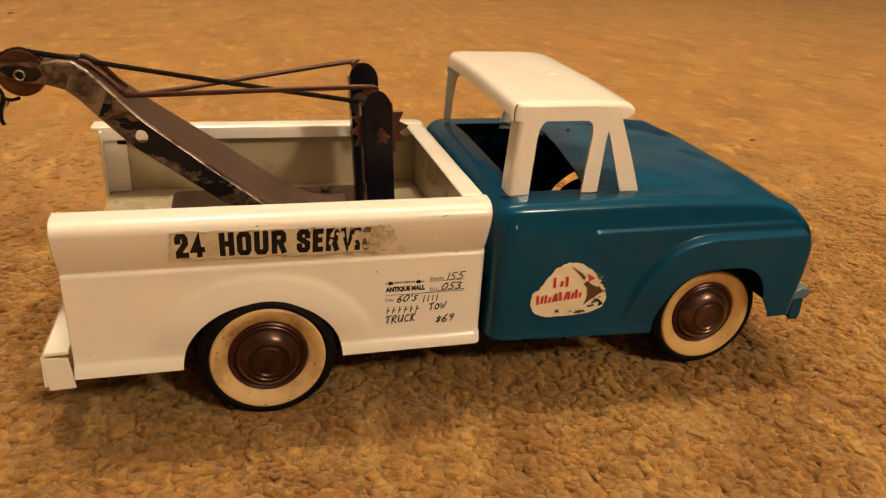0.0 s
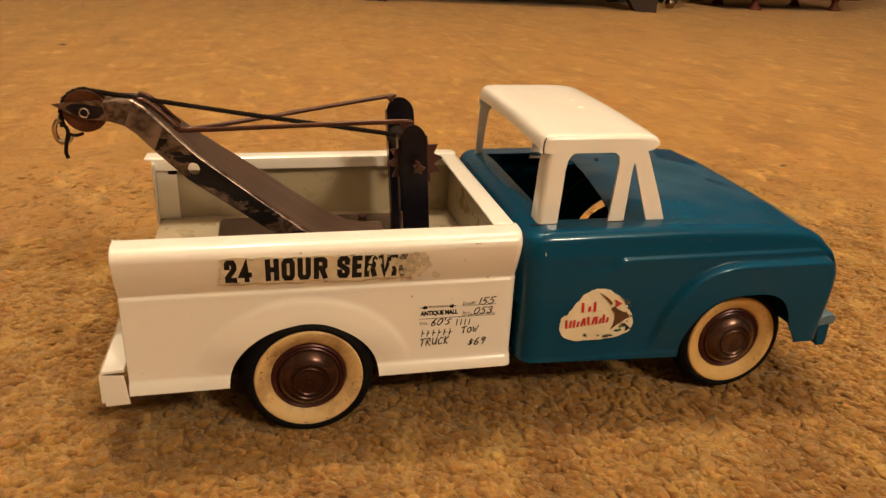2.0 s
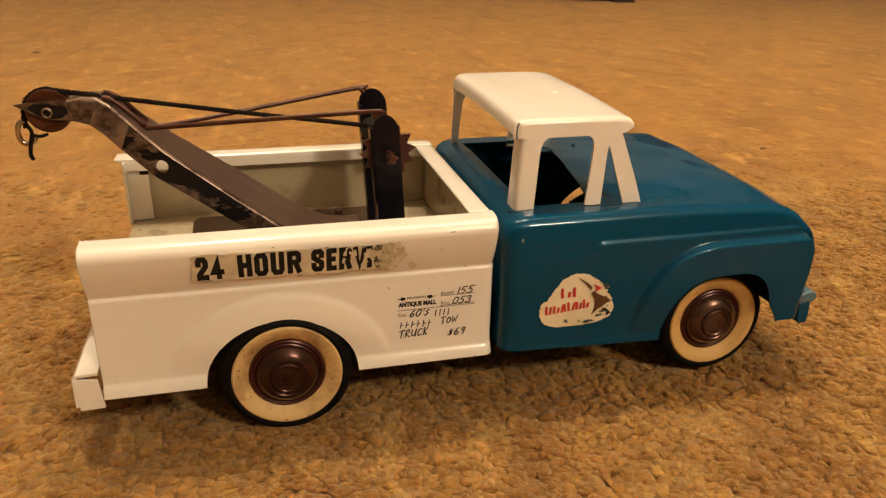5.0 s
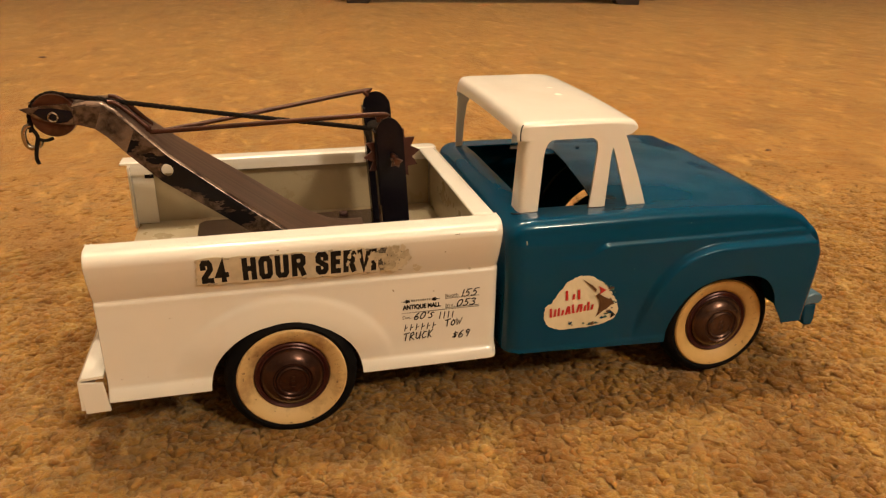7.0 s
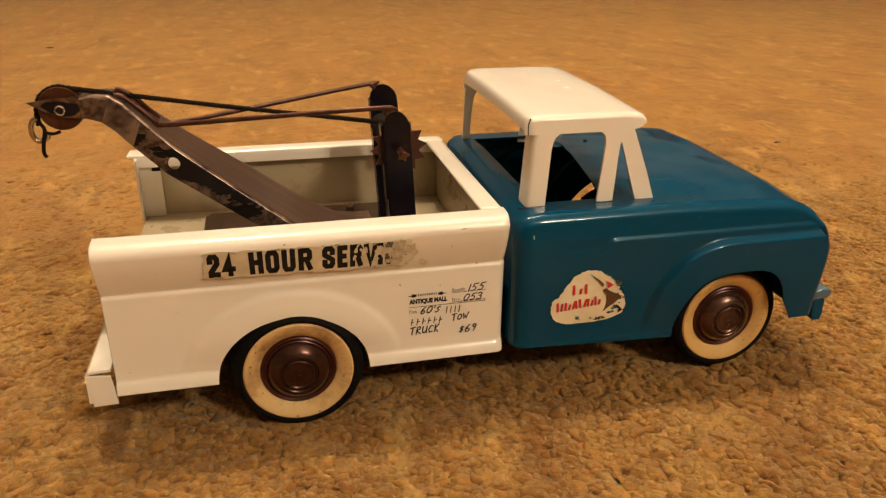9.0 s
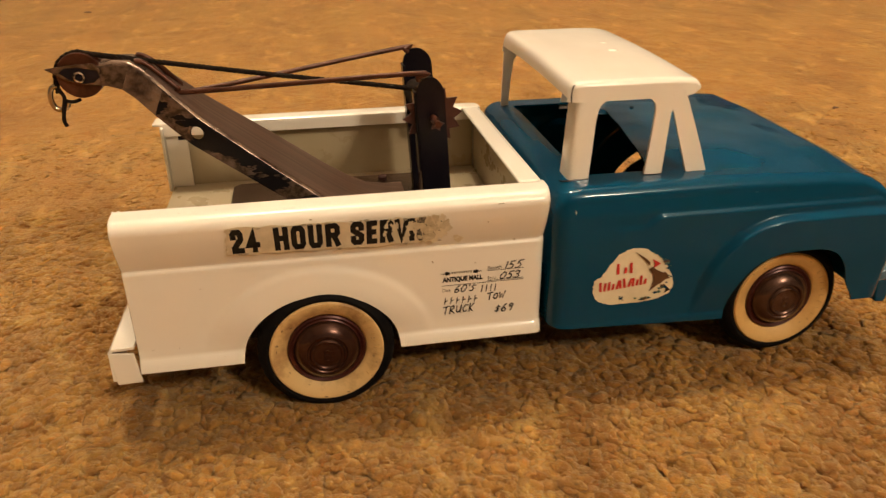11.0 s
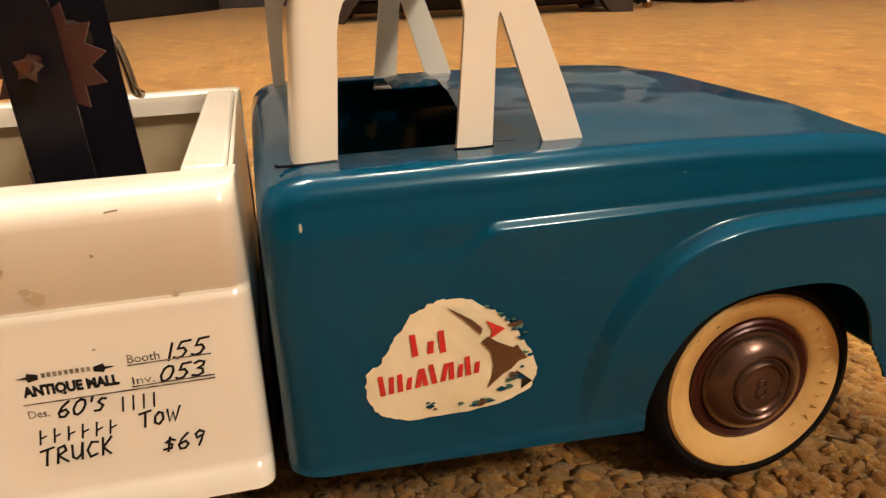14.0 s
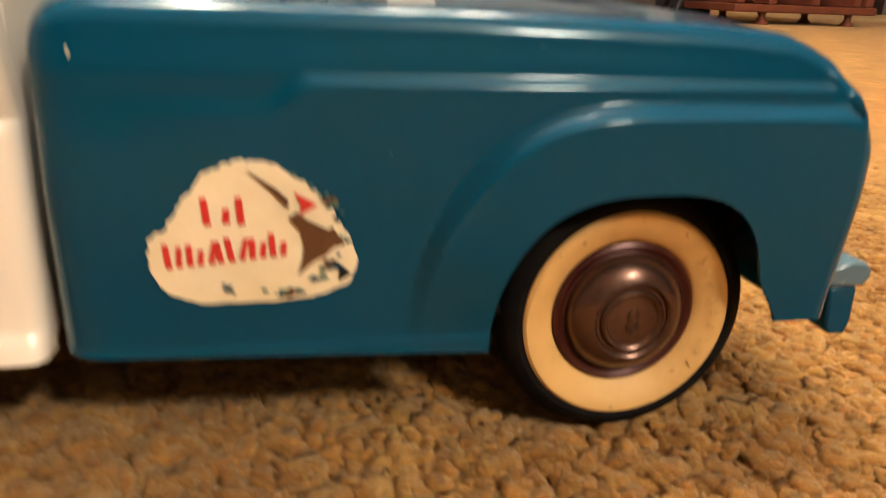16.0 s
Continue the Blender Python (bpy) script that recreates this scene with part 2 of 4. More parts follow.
def part(name, bm, material, parent=None, label="", scale=DM, soft=True):
    bmesh.ops.scale(bm, vec=(scale,) * 3, verts=bm.verts)
    bmesh.ops.recalc_face_normals(bm, faces=bm.faces)
    me = bpy.data.meshes.new(name)
    bm.to_mesh(me)
    bm.free()
    me.materials.append(material)
    if soft:
        for p in me.polygons:
            p.use_smooth = True
        me.set_sharp_from_angle(angle=radians(40))
    ob = new(name, me)
    ob.parent = parent
    if label:
        tagged(ob, label)
    return ob


def thicken(ob, metres, offset=1.0, crisp=True):
    s = ob.modifiers.new("thickness", "SOLIDIFY")
    s.thickness, s.offset = metres, offset
    if crisp:
        ob.modifiers.new("crisp_edges", "EDGE_SPLIT").split_angle = radians(40)
    return ob


def outward(ob, axis=1, mid=0.065):
    """Turns a sheet's faces away from the plane axis = mid."""
    if sum((p.center[axis] - mid) * p.normal[axis] * p.area for p in ob.data.polygons) < 0:
        ob.data.flip_normals()
    return ob


def bevel(ob, metres, segments=2):
    s = ob.modifiers.new("rounding", "BEVEL")
    s.width, s.segments, s.limit_method = metres, segments, "ANGLE"
    return ob


def box(x0, x1, y0, y1, z0, z1, bm=None):
    bm = bm or bmesh.new()
    m = Matrix.Translation(((x0 + x1) / 2, (y0 + y1) / 2, (z0 + z1) / 2)) @ Matrix.Diagonal((x1 - x0, y1 - y0, z1 - z0, 1))
    bmesh.ops.create_cube(bm, size=1, matrix=m)
    return bm


def grid(rows, drop=None, snap=None):
    """A sheet from rows of points; faces whose middle drop() names go, and snap() moves the points on the cut."""
    bm = bmesh.new()
    vs = [[bm.verts.new(p) for p in row] for row in rows]
    gone = set()
    for i in range(len(vs) - 1):
        for j in range(len(vs[0]) - 1):
            q = (vs[i][j], vs[i + 1][j], vs[i + 1][j + 1], vs[i][j + 1])
            mid = sum((v.co for v in q), Vector()) / 4
            if drop and drop(mid):
                gone.update(q)
                continue
            bm.faces.new(q)
    if snap:
        for v in gone:
            if v.link_faces:
                v.co = snap(v.co)
    bmesh.ops.delete(bm, geom=[v for v in bm.verts if not v.link_faces], context="VERTS")
    return bm


def lathe(profile, x, y, z, steps=48, bm=None, ridge=None):
    """Turns (radius, y) pairs about an axis along y."""
    bm = bm or bmesh.new()
    rings = []
    for r, dy in profile:
        ring = []
        for k in range(steps):
            a = 2 * math.pi * k / steps
            rr = r + (ridge(r, k) if ridge else 0)
            ring.append(bm.verts.new((x + rr * math.cos(a), y + dy, z + rr * math.sin(a))))
        rings.append(ring)
    for a, b in zip(rings, rings[1:]):
        for k in range(steps):
            bm.faces.new((a[k], a[(k + 1) % steps], b[(k + 1) % steps], b[k]))
    for ring in (rings[0], rings[-1]):
        bm.faces.new(ring)
    return bm


def slab(outline, y0, y1, bm=None, lean=0.0):
    """A plate from an outline of (x, z), from y0 to y1; lean moves it in y as z grows."""
    bm = bm or bmesh.new()
    z_low = min(z for _, z in outline)
    a = [bm.verts.new((x, y0 + lean * (z - z_low), z)) for x, z in outline]
    b = [bm.verts.new((x, y1 + lean * (z - z_low), z)) for x, z in outline]
    n = len(a)
    bm.faces.new(a)
    bm.faces.new(b[::-1])
    for k in range(n):
        bm.faces.new((a[k], a[(k + 1) % n], b[(k + 1) % n], b[k]))
    return bm


def tube(points, radius, steps=10, bm=None):
    """A round bar along points."""
    bm = bm or bmesh.new()
    pts = [Vector(p) for p in points]
    rings = []
    side = None
    for i, p in enumerate(pts):
        d = (pts[min(i + 1, len(pts) - 1)] - pts[max(i - 1, 0)]).normalized()
        side = d.orthogonal().normalized() if side is None else (side - d * side.dot(d)).normalized()
        up = d.cross(side)
        rings.append([bm.verts.new(p + radius * (math.cos(t) * side + math.sin(t) * up)) for t in [2 * math.pi * k / steps for k in range(steps)]])
    for a, b in zip(rings, rings[1:]):
        for k in range(steps):
            bm.faces.new((a[k], a[(k + 1) % steps], b[(k + 1) % steps], b[k]))
    bm.faces.new(rings[0])
    bm.faces.new(rings[-1][::-1])
    return bm


def bent(points, n=6):
    """A smooth line through points."""
    pts = [Vector(p) for p in points]
    out = []
    for i in range(len(pts) - 1):
        p0, p1, p2, p3 = pts[max(i - 1, 0)], pts[i], pts[i + 1], pts[min(i + 2, len(pts) - 1)]
        for k in range(n):
            t = k / n
            out.append(0.5 * (2 * p1 + (p2 - p0) * t + (2 * p0 - 5 * p1 + 4 * p2 - p3) * t * t + (3 * p1 - p0 - 3 * p2 + p3) * t ** 3))
    return out + [pts[-1]]


def table(x, rows):
    return float(np.interp(x, [r[0] for r in rows], [r[1] for r in rows]))


# ---- the room ----
def sheet_mesh(name, co, faces, material, soft=True):
    me = bpy.data.meshes.new(name)
    n = faces.shape[1]
    me.vertices.add(len(co))
    me.vertices.foreach_set("co", co.astype(np.float32).ravel())
    me.loops.add(faces.size)
    me.loops.foreach_set("vertex_index", faces.astype(np.int32).ravel())
    me.polygons.add(len(faces))
    me.polygons.foreach_set("loop_start", np.arange(0, faces.size, n, dtype=np.int32))
    me.polygons.foreach_set("use_smooth", np.full(len(faces), soft, dtype=bool))
    me.update()
    me.materials.append(material)
    return new(name, me)


def carpet():
    """The backing with its gentle swells, fine near the toy and coarser away from it."""
    fine = 0.0045

    def axis(lo, hi, end_lo, end_hi):
        mid = list(np.arange(lo, hi, fine))
        out, s, x = [], fine, mid[-1]
        while x < end_hi:
            s *= 1.03
            x += s
            out.append(min(x, end_hi))
        low, s, x = [], fine, mid[0]
        while x > end_lo:
            s *= 1.03
            x -= s
            low.append(max(x, end_lo))
        return np.array(low[::-1] + mid + out)

    xs, ys = axis(-0.40, 0.70, -2.6, 4.2), axis(-0.14, 0.60, -4.2, 4.6)
    X, Y = np.meshgrid(xs, ys, indexing="ij")
    rng = np.random.default_rng(4)
    Z = 0.0010 * np.sin(X * 61 + 3 * np.sin(Y * 37)) * np.sin(Y * 53 + 2 * np.sin(X * 29)) + 0.0014 * (rng.random(X.shape) - 0.5) - 0.0030
    Z += 0.0016 * np.clip((Y - 0.05) / 0.20, 0, 1) + 0.0016 * np.clip((np.hypot(X - 0.1, Y - 0.1) - 0.4) / 0.4, 0, 1)
    idx = np.arange(X.size).reshape(X.shape)
    quads = np.stack([idx[:-1, :-1], idx[1:, :-1], idx[1:, 1:], idx[:-1, 1:]], -1).reshape(-1, 4)
    ob = sheet_mesh("floor_carpet", np.stack([X, Y, Z], -1).reshape(-1, 3), quads, CARPET)
    return tagged(ob, "tan plush cut-pile carpet with curly tufts", "carpet", kind="structure")


def wave(x, y, scale, seed):
    """A smooth, uneven field between about -1 and 1, its lumps 1 / scale metres apart."""
    r = np.random.default_rng(seed)
    out = np.zeros_like(x)
    for _ in range(7):
        a, f, p = r.random() * 2 * math.pi, scale * 2 * math.pi * (0.7 + 0.7 * r.random()), r.random() * 6.28
        out += np.sin((x * math.cos(a) + y * math.sin(a)) * f + p + 1.6 * np.sin((y * math.cos(a) - x * math.sin(a)) * 0.6 * f + 2 * p))
    return out / 3.2


def tufts():
    """Curled ends of pile: small ragged knots that gather in clumps, with dark gaps between the clumps."""
    k = np.arange(6) * math.pi / 3
    rings = [(0.95, -0.55, 0.0), (1.00, 0.25, 0.5), (0.66, 0.80, 0.0)]
    unit = np.vstack([np.stack([r * np.cos(k + o), r * np.sin(k + o), np.full(6, h)], -1) for r, h, o in rings] + [np.array([[0, 0, 1.0]])])
    tri = []
    for a in range(6):
        b = (a + 1) % 6
        tri += [[a, b, 6 + a], [b, 6 + b, 6 + a], [6 + a, 6 + b, 12 + b], [6 + a, 12 + b, 12 + a], [12 + a, 12 + b, 18]]
    tri = np.array(tri)
    rng = np.random.default_rng(9)
    co, faces, count = [], [], 0
    zones = ((-0.34, 0.52, -0.11, 0.15, 0.0028, 1.0), (-0.40, 0.62, 0.15, 0.32, 0.0034, 1.2), (-0.52, 0.90, 0.32, 0.70, 0.0050, 1.6))
    for x0, x1, y0, y1, cell, size in zones:
        gx, gy = np.meshgrid(np.arange(x0, x1, cell), np.arange(y0, y1, cell), indexing="ij")
        px = gx.ravel() + (rng.random(gx.size) - 0.5) * cell * 1.7
        py = gy.ravel() + (rng.random(gx.size) - 0.5) * cell * 1.7
        n = len(px)
        clump = wave(px, py, 75, 3)
        broad = wave(px, py, 28, 5)
        r = (0.0019 + 0.0022 * rng.random(n) ** 1.5) * size
        long = 1.0 + 0.6 * rng.random(n)
        high = (0.0012 + 0.0008 * rng.random(n)) * (0.75 + 0.25 * size)
        turn = rng.random(n) * 2 * math.pi
        tilt = (rng.random((n, 2)) - 0.5) * 0.0030 * size
        u = unit[None] * np.stack([r * long, r, high], -1)[:, None]
        u = u * (1 + 0.85 * (rng.random((n, len(unit), 1)) - 0.5))
        c, sn = np.cos(turn)[:, None], np.sin(turn)[:, None]
        t = np.clip(unit[None, :, 2], 0, 1)
        x = px[:, None] + u[..., 0] * c - u[..., 1] * sn + tilt[:, :1] * t
        y = py[:, None] + u[..., 0] * sn + u[..., 1] * c + tilt[:, 1:] * t
        swell = 0.0010 * np.sin(px * 61 + 3 * np.sin(py * 37)) * np.sin(py * 53 + 2 * np.sin(px * 29))
        flat = 1 - 0.75 * np.clip((py - 0.06) / 0.22, 0, 1)
        base = -0.0024 + swell + flat * (0.0006 * np.clip(clump, -1.2, 0.9) + 0.0006 * np.clip(broad, -1.2, 1) + 0.0005 * (rng.random(n) - 0.5))
        far = np.clip((py - 0.40) / 0.30, 0, 1)
        z = u[..., 2] * (0.35 + 0.65 * flat)[:, None] + (base - 0.0022 * far)[:, None]
        co.append(np.stack([x, y, z], -1).reshape(-1, 3))
        faces.append((tri[None] + (count + np.arange(n) * len(unit))[:, None, None]).reshape(-1, 3))
        count += n * len(unit)
    ob = sheet_mesh("carpet_tufts", np.vstack(co), np.vstack(faces), CARPET)
    return tagged(ob, "curly tan carpet pile tufts on the floor", "carpet pile", kind="stuff")


carpet()
tufts()


def wall(name, *size, paint=PAINTED):
    return tagged(part(name, box(*size), paint, scale=1.0, soft=False), "plain cream painted room wall", "wall", kind="structure")


# unseen walls: north paler to brighten the bonnet's reflections, the rest darker against fill
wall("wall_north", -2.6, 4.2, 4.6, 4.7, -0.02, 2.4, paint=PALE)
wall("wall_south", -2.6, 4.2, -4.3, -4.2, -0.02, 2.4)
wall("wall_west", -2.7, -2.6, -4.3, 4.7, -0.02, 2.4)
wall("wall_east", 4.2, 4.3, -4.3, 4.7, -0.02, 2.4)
tagged(part("ceiling", box(-2.7, 4.3, -4.3, 4.7, 2.4, 2.5), CEIL, scale=1.0, soft=False), "plain off-white painted ceiling", "ceiling", kind="structure")

tagged(part("baseboard", box(-2.59, 4.19, 4.585, 4.599, -0.003, 0.15), DARKWOOD, scale=1.0, soft=False), "dark stained wooden baseboard along the wall", "baseboard", kind="structure")

# ---- furniture at the far side of the room ----


def placed(ob, x, y, turn):
    ob.matrix_basis = pose(x, y, 0, 0, 0, turn)
    return ob


def stand():
    top = tagged(new("tv_stand"), "low dark brown wooden stand with splayed block feet", "stand")
    part("body", box(0.0, 0.95, 0.02, 0.42, 0.085, 0.42), DARKWOOD, top, scale=1.0)
    bevel(part("apron", box(0.0, 0.95, 0.0, 0.02, 0.074, 0.42), DARKWOOD, top, scale=1.0), 0.003)
    bevel(part("stretcher", box(0.08, 0.87, 0.15, 0.20, 0.022, 0.060), DARKWOOD, top, scale=1.0), 0.006)
    for x, s in ((0.0, 1), (0.95, -1)):
        for y in (0.0, 0.37):
            out = [(x, -0.003), (x + 0.068 * s, -0.003), (x + 0.112 * s, 0.056), (x + 0.130 * s, 0.073), (x, 0.073)]
            bevel(part("foot", slab(out, y, y + 0.05), DARKWOOD, top, scale=1.0), 0.003)
    return placed(top, 0.301, 2.235, -10.5)


stand()


def shelf_unit():
    top = tagged(new("wooden_shelf_unit"), "red-brown wooden shelf unit on short turned feet", "shelf")
    bevel(part("base_rail", box(-0.14, 0.46, -0.01, 0.28, 0.040, 0.066), REDWOOD, top, scale=1.0), 0.004)
    for x in (-0.13, 0.0, 0.18, 0.36, 0.415):
        bevel(part("upright", box(x, x + 0.034, 0.0, 0.27, 0.067, 0.5), REDWOOD, top, scale=1.0), 0.003)
    part("top_board", box(-0.15, 0.47, -0.02, 0.29, 0.5, 0.525), REDWOOD, top, scale=1.0)
    part("back_board", box(-0.13, 0.449, 0.271, 0.278, 0.067, 0.5), DARKWOOD, top, scale=1.0)
    for x in (0.0, 0.37):
        for y in (0.025, 0.235):
            prof = [(0.004, 0.040), (0.016, 0.040), (0.012, 0.030), (0.013, 0.020), (0.020, 0.010), (0.026, 0.003), (0.026, -0.004), (0.004, -0.004)]
            bm = bmesh.new()
            ring = []
            for r, z in prof:
                ring.append([bm.verts.new((x + r * math.cos(a), y + r * math.sin(a), z)) for a in [2 * math.pi * k / 18 for k in range(18)]])
            for ra, rb in zip(ring, ring[1:]):
                for k in range(18):
                    bm.faces.new((ra[k], ra[(k + 1) % 18], rb[(k + 1) % 18], rb[k]))
            part("foot", bm, REDWOOD, top, scale=1.0)
    return placed(top, 1.745, 2.26, 6)


shelf_unit()


def storage_box():
    top = tagged(new("storage_box"), "black plastic storage box in the gap beside the stand", "box")
    bevel(part("body", box(0, 0.40, 0, 0.3, -0.003, 0.26), NAVY, top, scale=1.0), 0.02, 3)
    bevel(part("lid", box(-0.01, 0.41, -0.01, 0.31, 0.263, 0.29), NAVY, top, scale=1.0), 0.008)
    return placed(top, 1.36, 2.62, 2)


storage_box()


def cane_leg(x, y, side, label):
    """A black bent tube foot with a chromed tip, as on a folding stand."""
    top = tagged(new("folding_stand"), label, "stand")
    part("leg", tube(bent([(0.06 * side, 0.0, 0.34), (0.045 * side, 0.0, 0.20), (0.02 * side, 0.0, 0.09), (0.0, 0.0, 0.03), (-0.02 * side, 0.0, 0.008)]), 0.011), NAVY, top, scale=1.0)
    part("leg", tube(bent([(0.05 * side, 0.02, 0.34), (0.07 * side, 0.09, 0.20), (0.06 * side, 0.15, 0.09), (0.05 * side, 0.20, 0.008)]), 0.011), NAVY, top, scale=1.0)
    tip = bmesh.new()
    bmesh.ops.create_uvsphere(tip, u_segments=16, v_segments=10, radius=0.019, matrix=Matrix.Translation((-0.02 * side, -0.004, 0.016)))
    part("tip", tip, CHROME, top, "round chromed tip", scale=1.0)
    top.location = (x, y, 0)


cane_leg(0.285, 2.36, -1, "black tube stand with a chromed round foot beside the stand")
cane_leg(1.40, 2.25, 1, "black tube stand with a chromed round foot between stand and shelf")


def chest():
    top = tagged(new("storage_chest"), "long black vinyl storage chest standing on the carpet", "chest")
    bevel(part("body", box(0, 0.34, 0, 1.24, -0.003, 0.36), NAVY, top, scale=1.0), 0.012)
    bevel(part("lid", box(-0.01, 0.35, -0.01, 1.25, 0.363, 0.41), NAVY, top, scale=1.0), 0.012)
    return placed(top, -0.817, 3.37, -21)


chest()


def side_table():
    top = tagged(new("oak_side_table"), "orange oak side table with square legs", "table")
    for x in (0, 0.38):
        for y in (0, 0.38):
            bevel(part("leg", box(x, x + 0.088, y, y + 0.07, -0.003, 0.45), OAK, top, scale=1.0), 0.005)
    bevel(part("tabletop", box(-0.02, 0.49, -0.02, 0.47, 0.45, 0.475), OAK, top, scale=1.0), 0.005)
    part("side_panel", box(0.09, 0.379, 0.02, 0.035, 0.0, 0.44), REDWOOD, top, "red-brown front panel", scale=1.0)
    return placed(top, -1.30, 3.16, 0)


side_table()

# ---- the toy tow truck ----
MID = 0.65  # half of its width
truck = tagged(new("toy_tow_truck"), "vintage pressed-steel toy tow truck, teal cab and white bed, worn decals", "toy truck")


def mirrored(row):
    return row + [(x, 2 * MID - y, z) for x, y, z in row[-2::-1]]


# the cab and bonnet, one pressed shell
TOP = [(0.955, 0.82), (0.965, 0.852), (0.985, 0.872), (1.01, 0.884), (1.05, 0.890), (1.6, 0.890), (1.9, 0.884), (2.15, 0.874), (2.30, 0.862),
       (2.36, 0.840), (2.395, 0.820), (2.425, 0.790), (2.45, 0.750), (2.466, 0.718), (2.48, 0.706), (2.497, 0.692), (2.509, 0.672), (2.516, 0.640)]
SILL = [(0.955, 0.270), (1.765, 0.236), (2.20, 0.245), (2.33, 0.284), (2.516, 0.284)]


def cab_side(x, z):
    """How far out the near side stands at a place."""
    if x < 2.0:
        g = (abs(x - 2.0) / 0.435) ** 2.3 + (max(0, z - 0.25) / 0.487) ** 2.3
    else:
        g = (max(0, z - 0.25) / 0.487) ** 2.3
    y = -0.053 + 0.016 * smooth((0.60 - z) / 0.34)
    y -= 0.034 * smooth((1.01 - g) / 0.15) * (smooth((z - 0.22) / 0.26) if x < 1.8 else 1)
    step = 0.722 + 0.046 * smooth((x - 1.31) / 0.08)
    y += 0.014 * smooth((z - step + 0.012) / 0.024) if x > 1.39 else (0.006 * smooth((x - 1.06) / 0.2) + 0.008 * smooth((x - 1.31) / 0.08)) * smooth((z - step + 0.016) / 0.032) + (0.014 - 0.006 * smooth((x - 1.06) / 0.2) - 0.008 * smooth((x - 1.31) / 0.08)) * smooth((z - 0.55) / 0.25)
    y -= 0.005 * smooth((0.285 - z) / 0.02)
    y += 0.018 * smooth((z - 0.77) / 0.09)
    a, b = 0.07, 0.055
    if x < 0.955 + a:
        d = a - (x - 0.955)
        y += a - math.sqrt(max(0, a * a - d * d))
    if x > 2.516 - b:
        d = b - (2.516 - x)
        y += b - math.sqrt(max(0, b * b - d * d))
    return y


def cab_row(x):
    top, low, r = table(x, TOP), table(x, SILL), 0.055
    row = []
    for k in range(110):
        z = low + (top - r - low) * k / 109
        row.append((x, cab_side(x, z), z))
    y0 = row[-1][1]
    for k in range(1, 9):
        a = math.pi / 2 * k / 8
        row.append((x, y0 + r * (1 - math.cos(a)), top - r + r * math.sin(a)))
    y1 = row[-1][1]
    for k in range(1, 25):
        y = y1 + (MID - y1) * k / 24
        row.append((x, y, top + 0.016 * smooth((y - y1) / 0.35)))
    return [(a, b, c + 0.024 * b / 1.3 * smooth((c - 0.5) / 0.3)) for a, b, c in mirrored(row)]


HOLE_LOW, HOLE_NEAR = 1.078, 0.135


def hole_front(y):
    return 1.395 + 0.02 * math.sin((y - 0.13) * 2.5) + 0.13 * (y - HOLE_NEAR)


def arch(p):
    """Place within the front wheel's opening, its edge being at 1; behind the axle it is wider than before it."""
    if p.y > MID:
        half, n = 0.342, 1.8
    elif p.x < 2.05:
        half, n = 0.318, 2.8
    else:
        half, n = 0.246 + 0.05 * smooth((0.40 - p.z) / 0.13), 3.0
    return (abs((p.x - 2.05) / half) ** n + abs((p.z - 0.205) / 0.362) ** n) ** (1 / n)


def cab_drop(p):
    if p.z > 0.80 and HOLE_NEAR < p.y < 2 * MID - HOLE_NEAR and HOLE_LOW < p.x < hole_front(p.y):
        return True
    return (p.y < 0.2 or p.y > 1.1) and arch(p) < 1


def cab_snap(p):
    if p.z > 0.80:
        best = min((abs(p.x - HOLE_LOW), (HOLE_LOW, p.y)), (abs(p.x - hole_front(p.y)), (hole_front(p.y), p.y)), (abs(p.y - HOLE_NEAR), (p.x, HOLE_NEAR)),
                   (abs(p.y - 2 * MID + HOLE_NEAR), (p.x, 2 * MID - HOLE_NEAR)))[1]
        return Vector((*best, p.z))
    s = 1 / max(1e-6, arch(p))
    return Vector((2.05 + (p.x - 2.05) * s, p.y, 0.205 + (p.z - 0.205) * s)) if 0.7 < s < 1.4 else p


stations = [0.955 + 0.07 * (1 - math.cos(math.pi / 2 * k / 7)) for k in range(8)]
stations += list(np.arange(1.036, 2.425, 0.0115)) + [2.43, 2.44, 2.45, 2.46, 2.468, 2.476, 2.484, 2.492, 2.50, 2.507, 2.512, 2.516]
cab_bm = grid([cab_row(x) for x in stations], cab_drop, cab_snap)
for x in (0.955, 2.516):
    ring = sorted((v for v in cab_bm.verts if abs(v.co.x - x) < 1e-5), key=lambda v: math.atan2(v.co.z - 0.5, v.co.y - MID))
    cab_bm.faces.new(ring)
for v in cab_bm.verts:
    dent = noise.noise((v.co.x * 2.6, v.co.y * 3.4, 4.1)) + 0.5 * noise.noise((v.co.x * 6, v.co.y * 7, 9.3))
    v.co.z += 0.009 * dent * smooth((v.co.z - 0.855) / 0.02) * smooth((v.co.x - 1.40) / 0.12) * smooth((2.30 - v.co.x) / 0.2) * smooth((0.56 - abs(v.co.y - MID)) / 0.22)
    v.co.x -= 0.012 * (1 - smooth((v.co.x - 0.955) / 0.09))
    v.co.x -= (0.014 * smooth((0.72 - v.co.z) / 0.06) + 0.018 * smooth((0.60 - v.co.z) / 0.35)) * smooth((v.co.x - 2.36) / 0.14)
cab = thicken(outward(part("cab", cab_bm, TEAL, truck, "teal enamelled pressed-steel cab and bonnet")), 0.0009, -1)


# the roof with its posts
def post_plane(z):
    return 0.098 + 0.085 * (z - 0.876)


